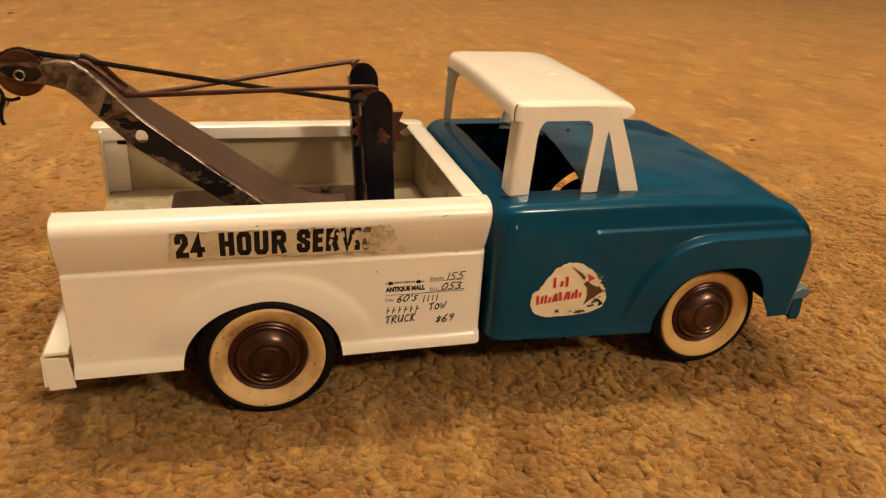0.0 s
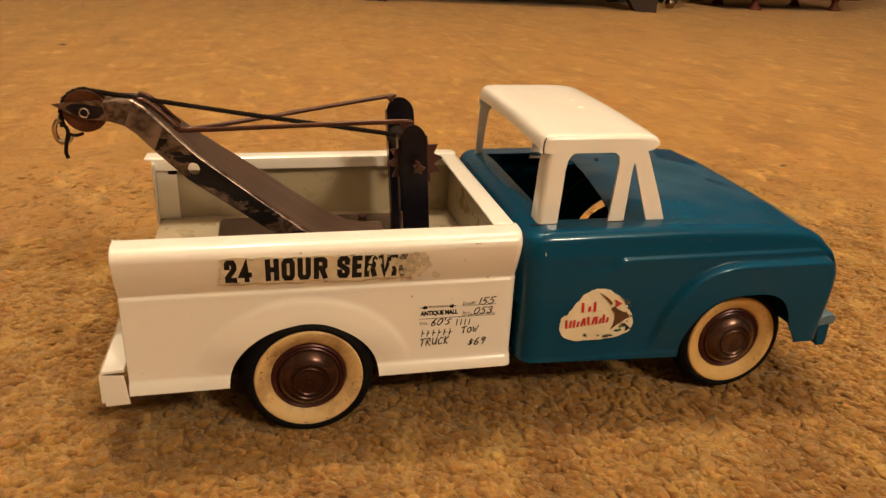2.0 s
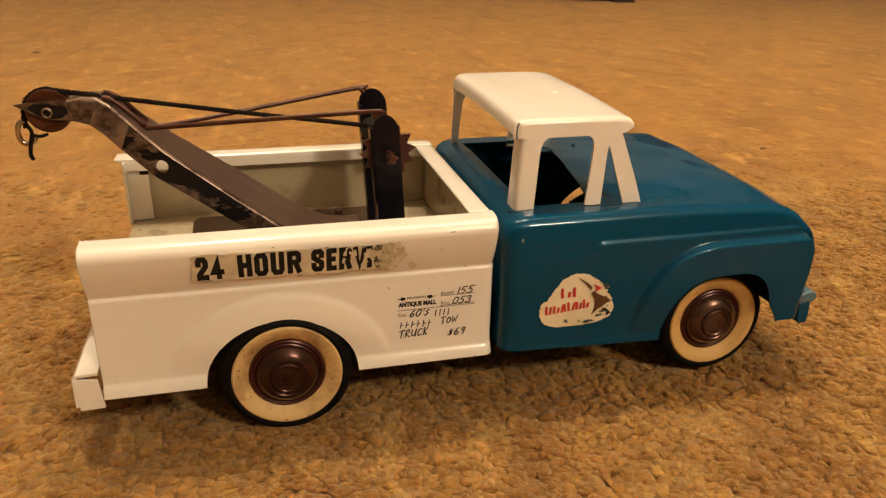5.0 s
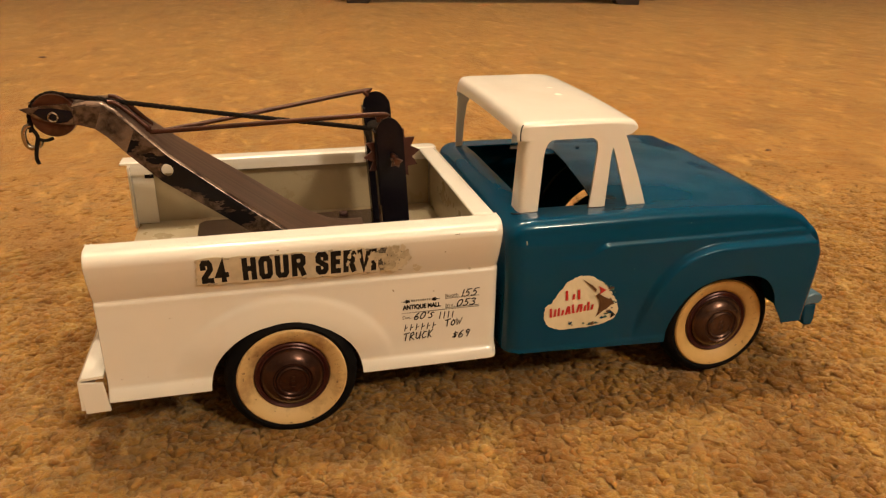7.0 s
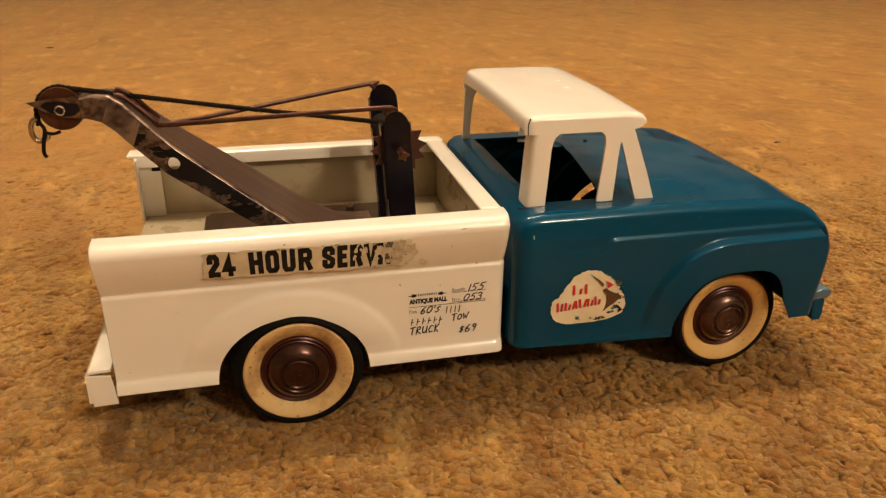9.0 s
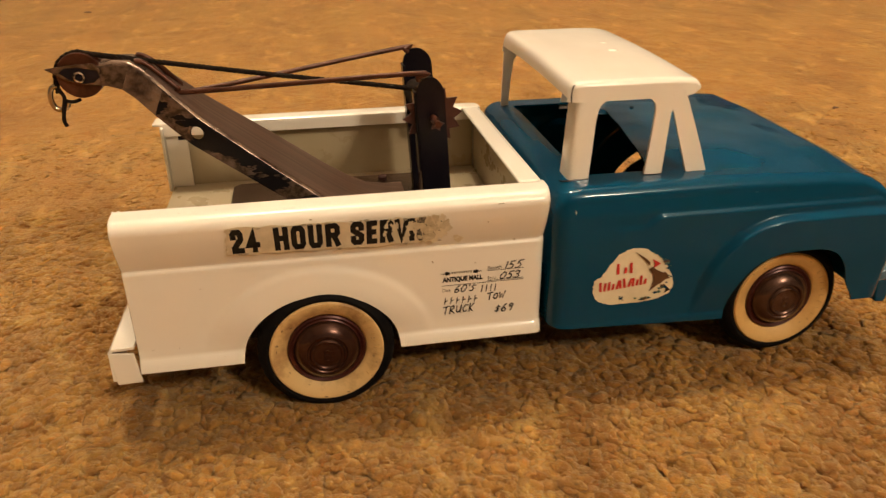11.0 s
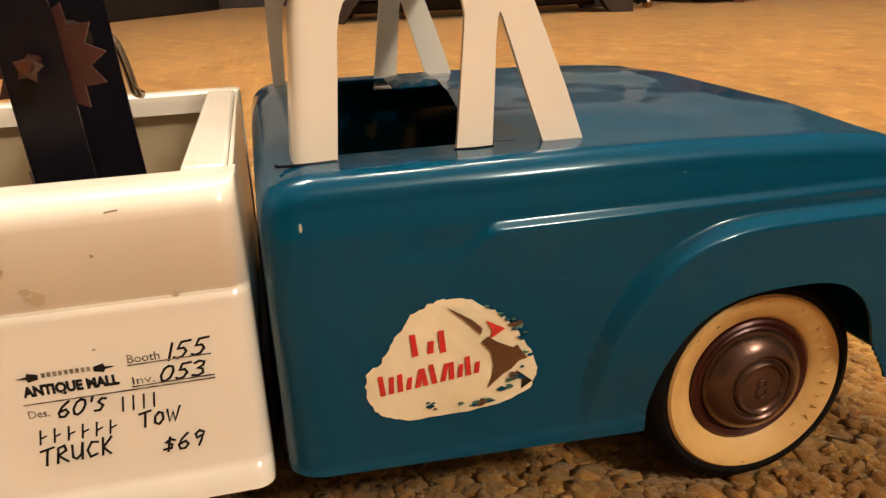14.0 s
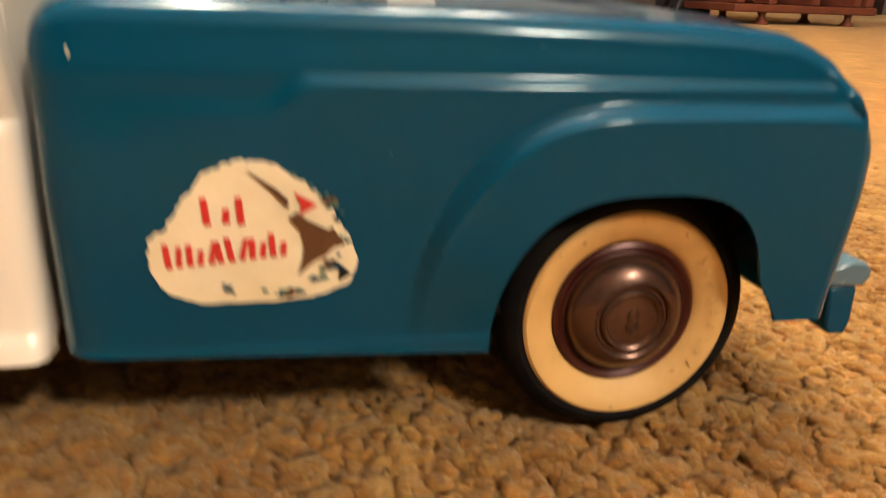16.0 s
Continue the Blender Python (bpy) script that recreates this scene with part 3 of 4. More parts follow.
def roof_row(x):
    top = table(x, [(1.014, 1.222), (1.018, 1.250), (1.028, 1.270), (1.046, 1.280), (1.08, 1.284), (1.40, 1.284), (1.50, 1.281), (1.56, 1.274), (1.59, 1.266), (1.600, 1.260), (1.606, 1.250)])
    low = table(x, [(1.014, 1.205), (1.45, 1.205), (1.52, 1.206), (1.57, 1.212), (1.606, 1.230)])
    inset = 0.02 * smooth((x - 1.5) / 0.12) + 0.016 * (1 - smooth((x - 1.014) / 0.04))
    r = min(0.026, top - low - 0.002)
    row = [(x, post_plane(low) + inset - 0.0006, low), (x, post_plane((low + top - r) / 2) + inset - 0.0006, (low + top - r) / 2)]
    y0 = post_plane(top - r) + inset - 0.0006
    for k in range(9):
        a = math.pi / 2 * k / 8
        row.append((x, y0 + 1.2 * r * (1 - math.cos(a)), top - r + r * math.sin(a)))
    y1 = row[-1][1]
    for k in range(1, 13):
        y = y1 + (MID - y1) * k / 12
        row.append((x, y, top + 0.008 * math.sin(math.pi / 2 * min(1, (y - y1) / 0.5))))
    return [(a, b, c + 0.028 * (b - 0.13) / 1.1 * smooth((c - 1.2) / 0.05)) for a, b, c in mirrored(row)]


roof_x = [1.014, 1.016, 1.018, 1.022, 1.028, 1.036, 1.046, 1.06, 1.08, 1.14, 1.2, 1.26, 1.32, 1.38, 1.42, 1.46, 1.5, 1.53, 1.55, 1.57, 1.585, 1.595, 1.602, 1.606]
roof = thicken(part("roof", grid([[(1.40 + (a - 1.40) * (0.87 if a > 1.40 else 1), b, c) for a, b, c in roof_row(x)] for x in roof_x]), WHITE, truck, "white enamelled steel cab roof"), 0.0011, -1)
outward(roof, 2, 0.1)

for x, y in ((1.395, 0.76), (1.378, 0.60)):
    bump = bmesh.new()
    bmesh.ops.create_uvsphere(bump, u_segments=20, v_segments=10, radius=1.0, matrix=Matrix.Translation((x, y, 1.2962)) @ Matrix.Diagonal((0.026, 0.026, 0.014, 1)))
    part("roof_dimple", bump, WHITE, roof)
hole = bmesh.new()
bmesh.ops.create_cone(hole, segments=16, radius1=0.011, radius2=0.011, depth=0.004, cap_ends=True, matrix=Matrix.Translation((1.681, 0.997, 0.922)))
part("screw_hole", hole, BLACK, cab, "small dark hole in the bonnet")


def ladder(bm, rows, wrap=0.0):
    """A strip of sheet steel on the cab's side from rows of (z, x0, x1), leaning inwards as it rises."""
    last = None
    for z, x0, x1 in rows:
        y = post_plane(z)
        pts = [(x0 + (x1 - x0) * k / 3, y) for k in range(4)]
        if wrap:
            a = x0 + 0.027
            pts = [(a, y + wrap), (a + 0.001, y + 0.4 * wrap), (a + 0.004, y + 0.016), (a + 0.011, y + 0.005), (a + 0.022, y)] + [(a + 0.022 + (x1 - a - 0.022) * k / 3, y) for k in range(1, 4)]
        now = [bm.verts.new((px, py, z)) for px, py in pts]
        if last:
            for k in range(len(now) - 1):
                bm.faces.new((last[k], last[k + 1], now[k + 1], now[k]))
        last = now
    return bm


REAR_POST = [(0.876, 0.991, 1.108), (1.05, 1.007, 1.124), (1.13, 1.014, 1.131), (1.165, 1.018, 1.138), (1.188, 1.021, 1.148), (1.203, 1.024, 1.166), (1.210, 1.025, 1.19), (1.222, 1.026, 1.19)]
FAR_REAR_POST = [(0.876, 1.022, 1.060), (1.05, 1.022, 1.066), (1.16, 1.024, 1.078), (1.195, 1.026, 1.100), (1.210, 1.032, 1.15), (1.235, 1.040, 1.16)]
A_REAR_LEG = [(0.876, 1.350, 1.427), (1.00, 1.366, 1.438), (1.10, 1.378, 1.446), (1.145, 1.383, 1.452), (1.158, 1.384, 1.457), (1.188, 1.379, 1.457), (1.203, 1.362, 1.457), (1.212, 1.330, 1.457), (1.235, 1.335, 1.457)]
A_FRONT_LEG = [(0.876, 1.545, 1.634), (1.00, 1.506, 1.594), (1.10, 1.476, 1.557), (1.145, 1.462, 1.540), (1.158, 1.457, 1.535), (1.188, 1.457, 1.524), (1.203, 1.457, 1.517), (1.212, 1.457, 1.512), (1.235, 1.457, 1.505)]
for flip in (False, True):
    for name, strips in (("rear_roof_post", (FAR_REAR_POST if flip else REAR_POST,)), ("front_roof_post", (A_REAR_LEG, A_FRONT_LEG))):
        bm = bmesh.new()
        for rows in strips:
            ladder(bm, rows, 0.095 if rows is REAR_POST else 0.0)
        if flip:
            for v in bm.verts:
                v.co.y = 2 * MID - v.co.y
        bmesh.ops.remove_doubles(bm, verts=bm.verts, dist=0.0005)
        thicken(outward(part(name, bm, WHITE, truck)), 0.0013, -1)

# bonnet sheet bent up beside the far post
rng = random.Random(31)
flap = []
for k in range(9):
    x = 1.375 + 0.02 * k
    flap.append([(x, 0.93 + 0.026 * j, 0.914 + 0.0035 * j * 0.3 + (rng.uniform(0.0, 0.013) if 0 < k < 8 and 0 < j < 8 else -0.004)) for j in range(9)])
thicken(part("bent_edge", grid(flap), TEAL, cab, "crumpled bent sheet edge beside the post"), 0.0005, 0)

# the bench inside
bench = [(1.03, 0.40), (1.34, 0.40), (1.36, 0.44), (1.34, 0.55), (1.17, 0.56), (1.13, 0.60), (1.10, 0.76), (1.06, 0.78), (1.03, 0.75)]
bevel(part("bench_seat", slab(bench, 0.16, 1.14), SEAT, truck, "dark green bench seat inside the cab"), 0.002, 3)

# a cut seam at the roof's corner and the slots under the posts
part("corner_seam", tube(bent([(1.024, 0.124, 1.207), (1.023, 0.126, 1.232), (1.026, 0.129, 1.256), (1.036, 0.136, 1.274)]), 0.0026, 6), BLACK, roof, "dark cut seam at the roof corner")
for run in ([(0.989, 0.104, 0.893), (0.996, 0.095, 0.892), (1.05, 0.090, 0.892), (1.108, 0.094, 0.893)], [(1.346, 0.098, 0.893), (1.39, 0.092, 0.893), (1.43, 0.097, 0.893)], [(1.44, 0.13, 0.893), (1.49, 0.125, 0.893)]):
    part("post_slot", tube(bent(run), 0.0034, 6), BLACK, cab, "dark slot where a roof post enters")

# the bed
BED = [(-0.014, 0.25), (-0.010, 0.268), (0.0, 0.288), (0.011, 0.302), (0.013, 0.34), (0.011, 0.655), (0.009, 0.668), (0.011, 0.676), (0.017, 0.681), (0.018, 0.687), (0.010, 0.700), (-0.004, 0.728),
       (-0.017, 0.757), (-0.030, 0.788), (-0.0395, 0.815), (-0.047, 0.845), (-0.050, 0.862), (-0.044, 0.880), (-0.030, 0.897), (-0.012, 0.905), (0.01, 0.907), (0.075, 0.907), (0.087, 0.900), (0.090, 0.885), (0.090, 0.842)]


def bed_row(x, inset=0.0):
    row = []
    for (y0, z0), (y1, z1) in zip(BED, BED[1:]):
        n = max(1, round(math.hypot(y1 - y0, z1 - z0) / 0.009))
        for k in range(n):
            row.append((y0 + (y1 - y0) * k / n, z0 + (z1 - z0) * k / n))
    row.append(BED[-1])
    out = []
    for y, z in row:
        if z < 0.666:
            g = ((x + 0.013) / 0.475) ** 2 + (max(0, z - 0.25) / 0.40) ** 2
            y -= (0.010 * smooth((1.0 - g) / 0.16) + 0.014 * smooth((1.0 - g) / 0.5)) * smooth((0.665 - z) / 0.02) * smooth((z - 0.262) / 0.20)
        if x > 0.862 and y > 0.086:
            z = max(z, 0.900)
        out.append((x, min(y + inset, max(y, 0.088)), z))
    return out


def bed_drop(p):
    return p.z < 0.6 and ((p.x + 0.013) / 0.317) ** 2 + ((p.z - 0.245) / 0.281) ** 2 < 1


def bed_snap(p):
    dx, dz = (p.x + 0.013) / 0.317, (p.z - 0.245) / 0.281
    s = 1 / max(1e-6, math.hypot(dx, dz))
    return Vector((-0.013 + dx * s * 0.317, p.y, 0.245 + dz * s * 0.281)) if 0.7 < s < 1.5 else p


for flip in (False, True):
    rows = [bed_row(-0.732, 0.012), bed_row(-0.7305, 0.005), bed_row(-0.727)] + [bed_row(x) for x in np.arange(-0.718, 0.872, 0.0105)] + [bed_row(0.877 + 0.036 * math.sin(radians(a)), 0.036 * (1 - math.cos(radians(a)))) for a in (0, 18, 36, 54, 72, 90)] + [bed_row(0.914, 0.075)]
    bm = grid(rows, bed_drop, bed_snap)
    if flip:
        for v in bm.verts:
            v.co.y = 2 * MID - v.co.y
    thicken(outward(part("bed_side", bm, WHITE, truck, "white enamelled steel bed side with wheel arch")), 0.0009, -1)
    bm = box(-0.7285, -0.716, 0.02, 0.125, 0.56, 0.892)
    if flip:
        for v in bm.verts:
            v.co.y = 2 * MID - v.co.y
    bevel(part("corner_post", bm, WHITE, truck), 0.0004)
    bm = box(-0.768, -0.66, -0.030, 0.088, 0.893, 0.9085)
    if flip:
        for v in bm.verts:
            v.co.y = 2 * MID - v.co.y
        bevel(part("rail_cap", bm, WHITE, truck), 0.0006)
    else:
        bm.free()
bevel(part("end_flange", box(-0.732, -0.612, 1.236, 1.246, 0.562, 0.890), WHITE, truck, "white folded end of the far bed side"), 0.0003)
bevel(part("flange_notch", box(-0.655, -0.611, 1.228, 1.235, 0.815, 0.892), BLACK, truck, "dark notch under the rail"), 0.0003)
# lining sheets whose darker tan stands for the shade within the bed
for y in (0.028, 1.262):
    part("bed_inner_wall", box(-0.714, 0.882, y, y + 0.010, 0.561, 0.838), INNER, truck, "inner bed wall, white enamel toned tan for shade")
part("bed_floor", box(-0.715, 0.883, 0.03, 1.27, 0.545, 0.560), INNER, truck, "painted steel bed floor, toned tan for shade")
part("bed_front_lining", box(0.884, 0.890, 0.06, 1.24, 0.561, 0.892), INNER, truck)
bevel(part("bed_front_wall", box(0.899, 0.909, 0.046, 1.254, 0.262, 0.903), WHITE, truck, "white enamelled bed front facing the cab"), 0.0004)
bevel(part("bed_front_rail", box(0.812, 0.898, 0.092, 1.208, 0.893, 0.909), WHITE, truck, "white steel rail across the bed front"), 0.0008)

# bumpers
bm = bmesh.new()
prof = [(-0.74, 0.372), (-0.825, 0.366), (-0.838, 0.352), (-0.840, 0.22)]
rear = grid([[(x, y, z) for x, z in prof] for y in np.linspace(0.0, 1.30, 16)])
thicken(part("rear_bumper", rear, WHITE, truck, "white enamelled steel rear bumper", soft=False), 0.0012, -1, crisp=False)
for y in (-0.002, 1.29):
    bevel(part("bumper_end", slab([(-0.838, 0.350), (-0.744, 0.340), (-0.730, 0.205), (-0.826, 0.202)], y, y + 0.012), WHITE, truck), 0.0003)
prof = [(2.500, 0.345), (2.53, 0.370), (2.57, 0.384), (2.605, 0.380), (2.623, 0.362), (2.623, 0.338), (2.606, 0.322), (2.50, 0.322)]
bevel(part("front_bumper", slab(prof, 0.0, 1.30), WORNBLUE, truck, "worn enamelled steel front bumper, blue-grey sheen in its colour"), 0.0008)
prof = [(2.528, 0.321), (2.600, 0.321), (2.603, 0.235), (2.594, 0.20), (2.552, 0.203), (2.538, 0.22)]
bevel(part("bumper_valance", slab(prof, 0.006, 1.294), TEAL, truck, "teal enamelled steel below the bumper bar"), 0.0008)

# underside
# added strips that keep lamp light off the carpet beneath the sills
for x0, x1, y0 in ((0.30, 0.90, 0.03), (0.96, 1.765, 0.0)):
    part("side_pan", box(x0, x1, y0, 0.158, 0.302, 0.316), RUBBER, truck, "black strip added under the sill to keep light out")
part("underbody", box(-0.70, 2.40, 0.16, 1.14, 0.302, 0.316), RUBBER, truck, "black underside of the body")
part("chassis", box(-0.60, 2.36, 0.30, 1.0, 0.235, 0.30), BLACK, truck, "black steel chassis rail under the body")
for x0, x1 in ((-0.34, 0.32), (1.74, 2.40)):
    for y in (0.19, 1.10):
        part("wheel_well", box(x0, x1, y, y + 0.012, 0.24, 0.54), BLACK, truck)
# added black sheet that stands for the shade in the gap behind the cab
part("chassis_cross_panel", box(0.918, 0.930, 0.10, 1.20, 0.235, 0.50), RUBBER, truck)
for x in (0.0, 2.05):
    part("axle", tube([(x, 0.08, 0.28), (x, 1.22, 0.28)], 0.02), RUST, truck)


# wheels
def wheel(x, y, h, flip, paint, marks, cap_paint):
    s = -1 if flip else 1
    hub = part("wheel", lathe([(0.15, 0.06 * s), (0.16, 0.06 * s), (0.16, 0.11 * s), (0.05, 0.11 * s)], x, y, h), RUBBER, truck, "rubber-tyred wheel with tarnished hubcap")
    tyre = [(0.155, 0.125), (0.24, 0.135), (0.268, 0.118), (0.280, 0.095), (0.281, 0.05), (0.276, 0.028), (0.262, 0.012), (0.245, 0.004), (0.234, 0.007), (0.155, 0.055)]
    part("tyre", lathe([(r, d * s) for r, d in tyre], x, y, h, 120, ridge=lambda r, k: -0.006 if r > 0.277 and k % 3 == 0 else 0.0), RUBBER, hub, "black rubber tyre with notched tread")
    ring = [(0.158, 0.042), (0.161, 0.032), (0.167, 0.025), (0.178, 0.018), (0.198, 0.007), (0.215, 0.000), (0.226, -0.001), (0.232, 0.005)]
    part("whitewall", lathe([(r, d * s) for r, d in ring + [(0.232, 0.05), (0.158, 0.05)]], x, y, h, 64), paint, hub, "aged cream whitewall ring with dirt marks")
    cap = [(0.157, 0.006), (0.155, -0.006), (0.149, -0.010), (0.142, -0.006), (0.137, -0.003), (0.131, -0.008), (0.122, -0.022), (0.110, -0.036), (0.096, -0.046), (0.084, -0.051), (0.080, -0.049),
           (0.076, -0.043), (0.071, -0.043), (0.067, -0.051), (0.063, -0.055), (0.058, -0.053), (0.054, -0.047), (0.048, -0.047), (0.03, -0.050), (0.004, -0.051)]
    part("hubcap_rim", lathe([(r * 1.025, (d + 0.030) * s) for r, d in cap[:6] + [(0.131, 0.012)]], x, y, h, 56), HUBRIM, hub, "maroon painted hubcap rim")
    part("hubcap", lathe([(r * 1.025, (d + 0.030) * s) for r, d in [(0.1335, 0.010), (0.1345, -0.004)] + cap[6:]], x, y, h, 56), cap_paint, hub, "tarnished brown metal hubcap with stepped rings")
    for k in range(9):
        a, rad = radians(-38 + 9.5 * k), 0.203
        c, t = Vector((math.cos(a), 0, math.sin(a))), Vector((-math.sin(a), 0, math.cos(a)))
        mid = Vector((x, y + (table(rad, ring) - 0.0016) * s, h)) + c * rad
        tilt = 0.004 * (k % 3 - 1)
        part("embossed_mark", tube([mid - c * 0.011 - t * tilt, mid + c * 0.011 + t * tilt], 0.0020, 6), EMBOSSED, hub)
    rng = random.Random(round(10 * x + 100 * y))
    for k in range(marks):
        a, rad, size = rng.uniform(0, 2 * math.pi), rng.uniform(0.180, 0.222), rng.uniform(0.002, 0.005)
        c, t = Vector((math.cos(a), 0, math.sin(a))), Vector((-math.sin(a), 0, math.cos(a)))
        worn = bmesh.new()
        worn.faces.new([worn.verts.new(Vector((x, y + (table(rad, ring) - 0.0012) * s, h)) + c * (rad + size * rng.uniform(0.4, 1.2) * math.cos(b)) + t * size * rng.uniform(0.3, 2.2) * math.sin(b)) for b in [2 * math.pi * j / 8 for j in range(8)]])
        thicken(part("worn_mark", worn, MARK, hub, soft=False), 0.00004, 0)
    mark = bmesh.new()
    for dz, r in ((0.012, 0.011), (-0.012, 0.013)):
        tube([(x + r * math.cos(a), y - 0.0215 * s, h + dz + r * math.sin(a)) for a in [2 * math.pi * k / 16 for k in range(17)]], 0.0028, 6, mark)
    part("emblem", mark, cap_paint, hub)


wheel(0.0, -0.025, 0.268, False, STAINED, 22, HUBDARK)
wheel(2.05, 0.003, 0.275, False, WALL, 6, HUBCAP)
wheel(0.0, 1.305, 0.272, True, STAINED, 8, HUBDARK)
wheel(2.0, 1.288, 0.278, True, WALL, 6, HUBCAP)

# the crane: boom
CY = 0.62
SPINE = [(-0.80, 1.352, 0.065, 0.085), (-0.74, 1.362, 0.07, 0.10), (-0.68, 1.358, 0.085, 0.110), (-0.63, 1.330, 0.105, 0.115), (-0.56, 1.268, 0.135, 0.118), (-0.43, 1.148, 0.180, 0.115), (-0.15, 0.935, 0.232, 0.096), (0.05, 0.783, 0.250, 0.086), (0.16, 0.708, 0.258, 0.070), (0.26, 0.655, 0.268, 0.035), (0.36, 0.630, 0.29, 0.012), (0.44, 0.622, 0.31, 0.008)]


def boom_rows():
    rows = []
    for a, b in zip(SPINE, SPINE[1:]):
        n = max(2, round(abs(b[0] - a[0]) / 0.012))
        for k in range(n):
            t = k / n
            x, z, w, d = (p + (q - p) * t for p, q in zip(a, b))
            rows.append(boom_row(x, z, w, d))
    rows.append(boom_row(*SPINE[-1]))
    return rows


def boom_row(x, z, w, d):
    r = min(0.020, d * 0.45)
    near = [(x - 0.35 * d * (1 - k / 10), CY - w - 0.004, z - r - (d - r) * (1 - k / 10)) for k in range(11)]
    edge = [(x, CY - w - 0.004 + 0.026 * (1 - math.cos(a)), z - r * (1 - math.sin(a))) for a in (0.4, 0.8, 1.2, 1.57)]
    flat = [(x, CY - w + 0.022 + (w - 0.022) * k / 6, z - 0.004 * math.sin(math.pi / 2 * k / 6)) for k in range(1, 7)]
    return mirrored2(near + edge + flat)


def mirrored2(row):
    return row + [(x, 2 * CY - y, z) for x, y, z in row[-2::-1]]


HOLE = Vector((-0.445, 1.080))


def boom_drop(p):
    return abs(p.y - CY) > 0.11 and (Vector((p.x, p.z)) - HOLE).length < 0.027 and p.y < CY


def boom_snap(p):
    d = Vector((p.x, p.z)) - HOLE
    d = d.normalized() * 0.027
    return Vector((HOLE.x + d.x, p.y, HOLE.y + d.y))


boom_bm = grid(boom_rows(), boom_drop, boom_snap)
boom = part("boom", boom_bm, CHIPPED, truck, "tapered steel crane boom, black paint chipped to bare metal")
boom.data.materials.append(BRUSHED)
boom.data.materials.append(BARE)
for p in boom.data.polygons:
    if abs(p.normal.y) < 0.35 and p.center.x > -0.062:
        p.material_index = 1
    elif 0.25 < abs(p.normal.y) < 0.95 and p.center.x < 0.020:
        p.material_index = 2
outward(boom, 1, 0.062)
thicken(boom, 0.001, -1)
TIP = [(-0.995, 1.338), (-0.90, 1.350), (-0.815, 1.354), (-0.79, 1.330), (-0.80, 1.268), (-0.85, 1.272), (-0.92, 1.292)]
for y in (0.540, 0.688):
    part("boom_tip_plate", slab(TIP, y, y + 0.012), CHIPPED, boom, "worn brown steel pulley plate", soft=False)
part("pulley", lathe([(0.02, 0.0), (0.088, 0.0), (0.090, 0.012), (0.066, 0.03), (0.090, 0.048), (0.088, 0.06), (0.02, 0.06)], -0.872, 0.556, 1.305, 40), ROD, boom, "grey steel rope pulley")
part("pin", lathe([(0.013, 0.0), (0.020, 0.0), (0.022, -0.006), (0.018, -0.010), (0.014, -0.007), (0.012, 0.0)], -0.872, 0.540, 1.303, 24), CHROME, boom, "round rivet at the pulley")

part("black_paint_patch", slab([(-0.945, 1.322), (-0.92, 1.340), (-0.86, 1.338), (-0.80, 1.326), (-0.795, 1.300), (-0.82, 1.280), (-0.855, 1.276), (-0.905, 1.292)], 0.5388, 0.540), BLACK, boom, "patch of black paint", soft=False)

# winch bracket
def winch_plate(y, s, x0, x1, crown, slope):
    mid, half = (x0 + x1) / 2, (x1 - x0) / 2
    arc = [(mid + half * math.cos(a), crown - 0.078 + 0.078 * math.sin(a)) for a in [math.pi * k / 14 for k in range(1, 14)]]
    pts = [(x0, 0.56), (x1, 0.56), (x1, crown - 0.083)] + arc + [(x0, crown - 0.083)]
    plate = part("winch_plate", slab([(x + slope * (z - 0.56), z) for x, z in pts], y, y + 0.012), BLACK, truck, "black painted steel winch plate with rounded top", soft=False)
    ya, yb = sorted((y + 0.006, y + 0.075 * s))
    fl = box(0, 0.012, ya, yb, 0.56, crown - 0.063)
    for v in fl.verts:
        v.co.x += x0 - 0.010 + slope * (v.co.z - 0.56)
    bevel(part("flange", fl, BLACK, plate), 0.0004)


winch_plate(0.425, 1, 0.492, 0.612, 1.264, -0.06)
winch_plate(0.895, -1, 0.505, 0.643, 1.292, -0.065)


def gear(y, r0, r1, teeth, x, z, material, name, parent):
    pts = []
    for k in range(teeth * 2):
        a = math.pi * k / teeth + 0.1
        r = r1 if k % 2 == 0 else r0
        pts.append((x + r * math.cos(a), z + r * math.sin(a)))
    return part(name, slab(pts, y, y + 0.012), material, parent, soft=False)


part("worn_edge", tube([(0.480, 0.421, 0.60), (0.474, 0.421, 0.72), (0.466, 0.421, 0.86)], 0.0035, 6), BARE, truck, "bare steel along the plate edge")
gear(0.465, 0.094, 0.130, 12, 0.530, 1.088, GEARRED, "ratchet_gear", truck)
gear(0.345, 0.018, 0.030, 5, 0.527, 1.084, WORNSTEEL, "star_nut", truck)
part("winch_axle", tube([(0.527, 0.318, 1.090), (0.512, 0.94, 1.10)], 0.014), ROD, truck)
part("winch_drum", lathe([(0.01, 0), (0.055, 0.0), (0.055, 0.37), (0.01, 0.37)], 0.512, 0.482, 1.105, 24), CORD, truck, "winch drum wound with black cord")
part("crank_handle", tube(bent([(0.512, 0.90, 1.10), (0.518, 0.99, 1.105), (0.555, 1.01, 1.12), (0.590, 1.01, 1.09), (0.610, 1.01, 1.02), (0.622, 1.02, 0.95), (0.628, 1.08, 0.93)]), 0.014), CHROME, truck, "bent chrome winch crank handle")
base = [(-0.40, 0.60), (-0.36, 0.615), (0.62, 0.615), (0.64, 0.60), (0.64, 0.561), (-0.40, 0.561)]
bevel(part("crane_base_plate", slab(base, 0.20, 1.08), DARKBASE, truck, "worn dark brown steel crane base plate"), 0.0015)
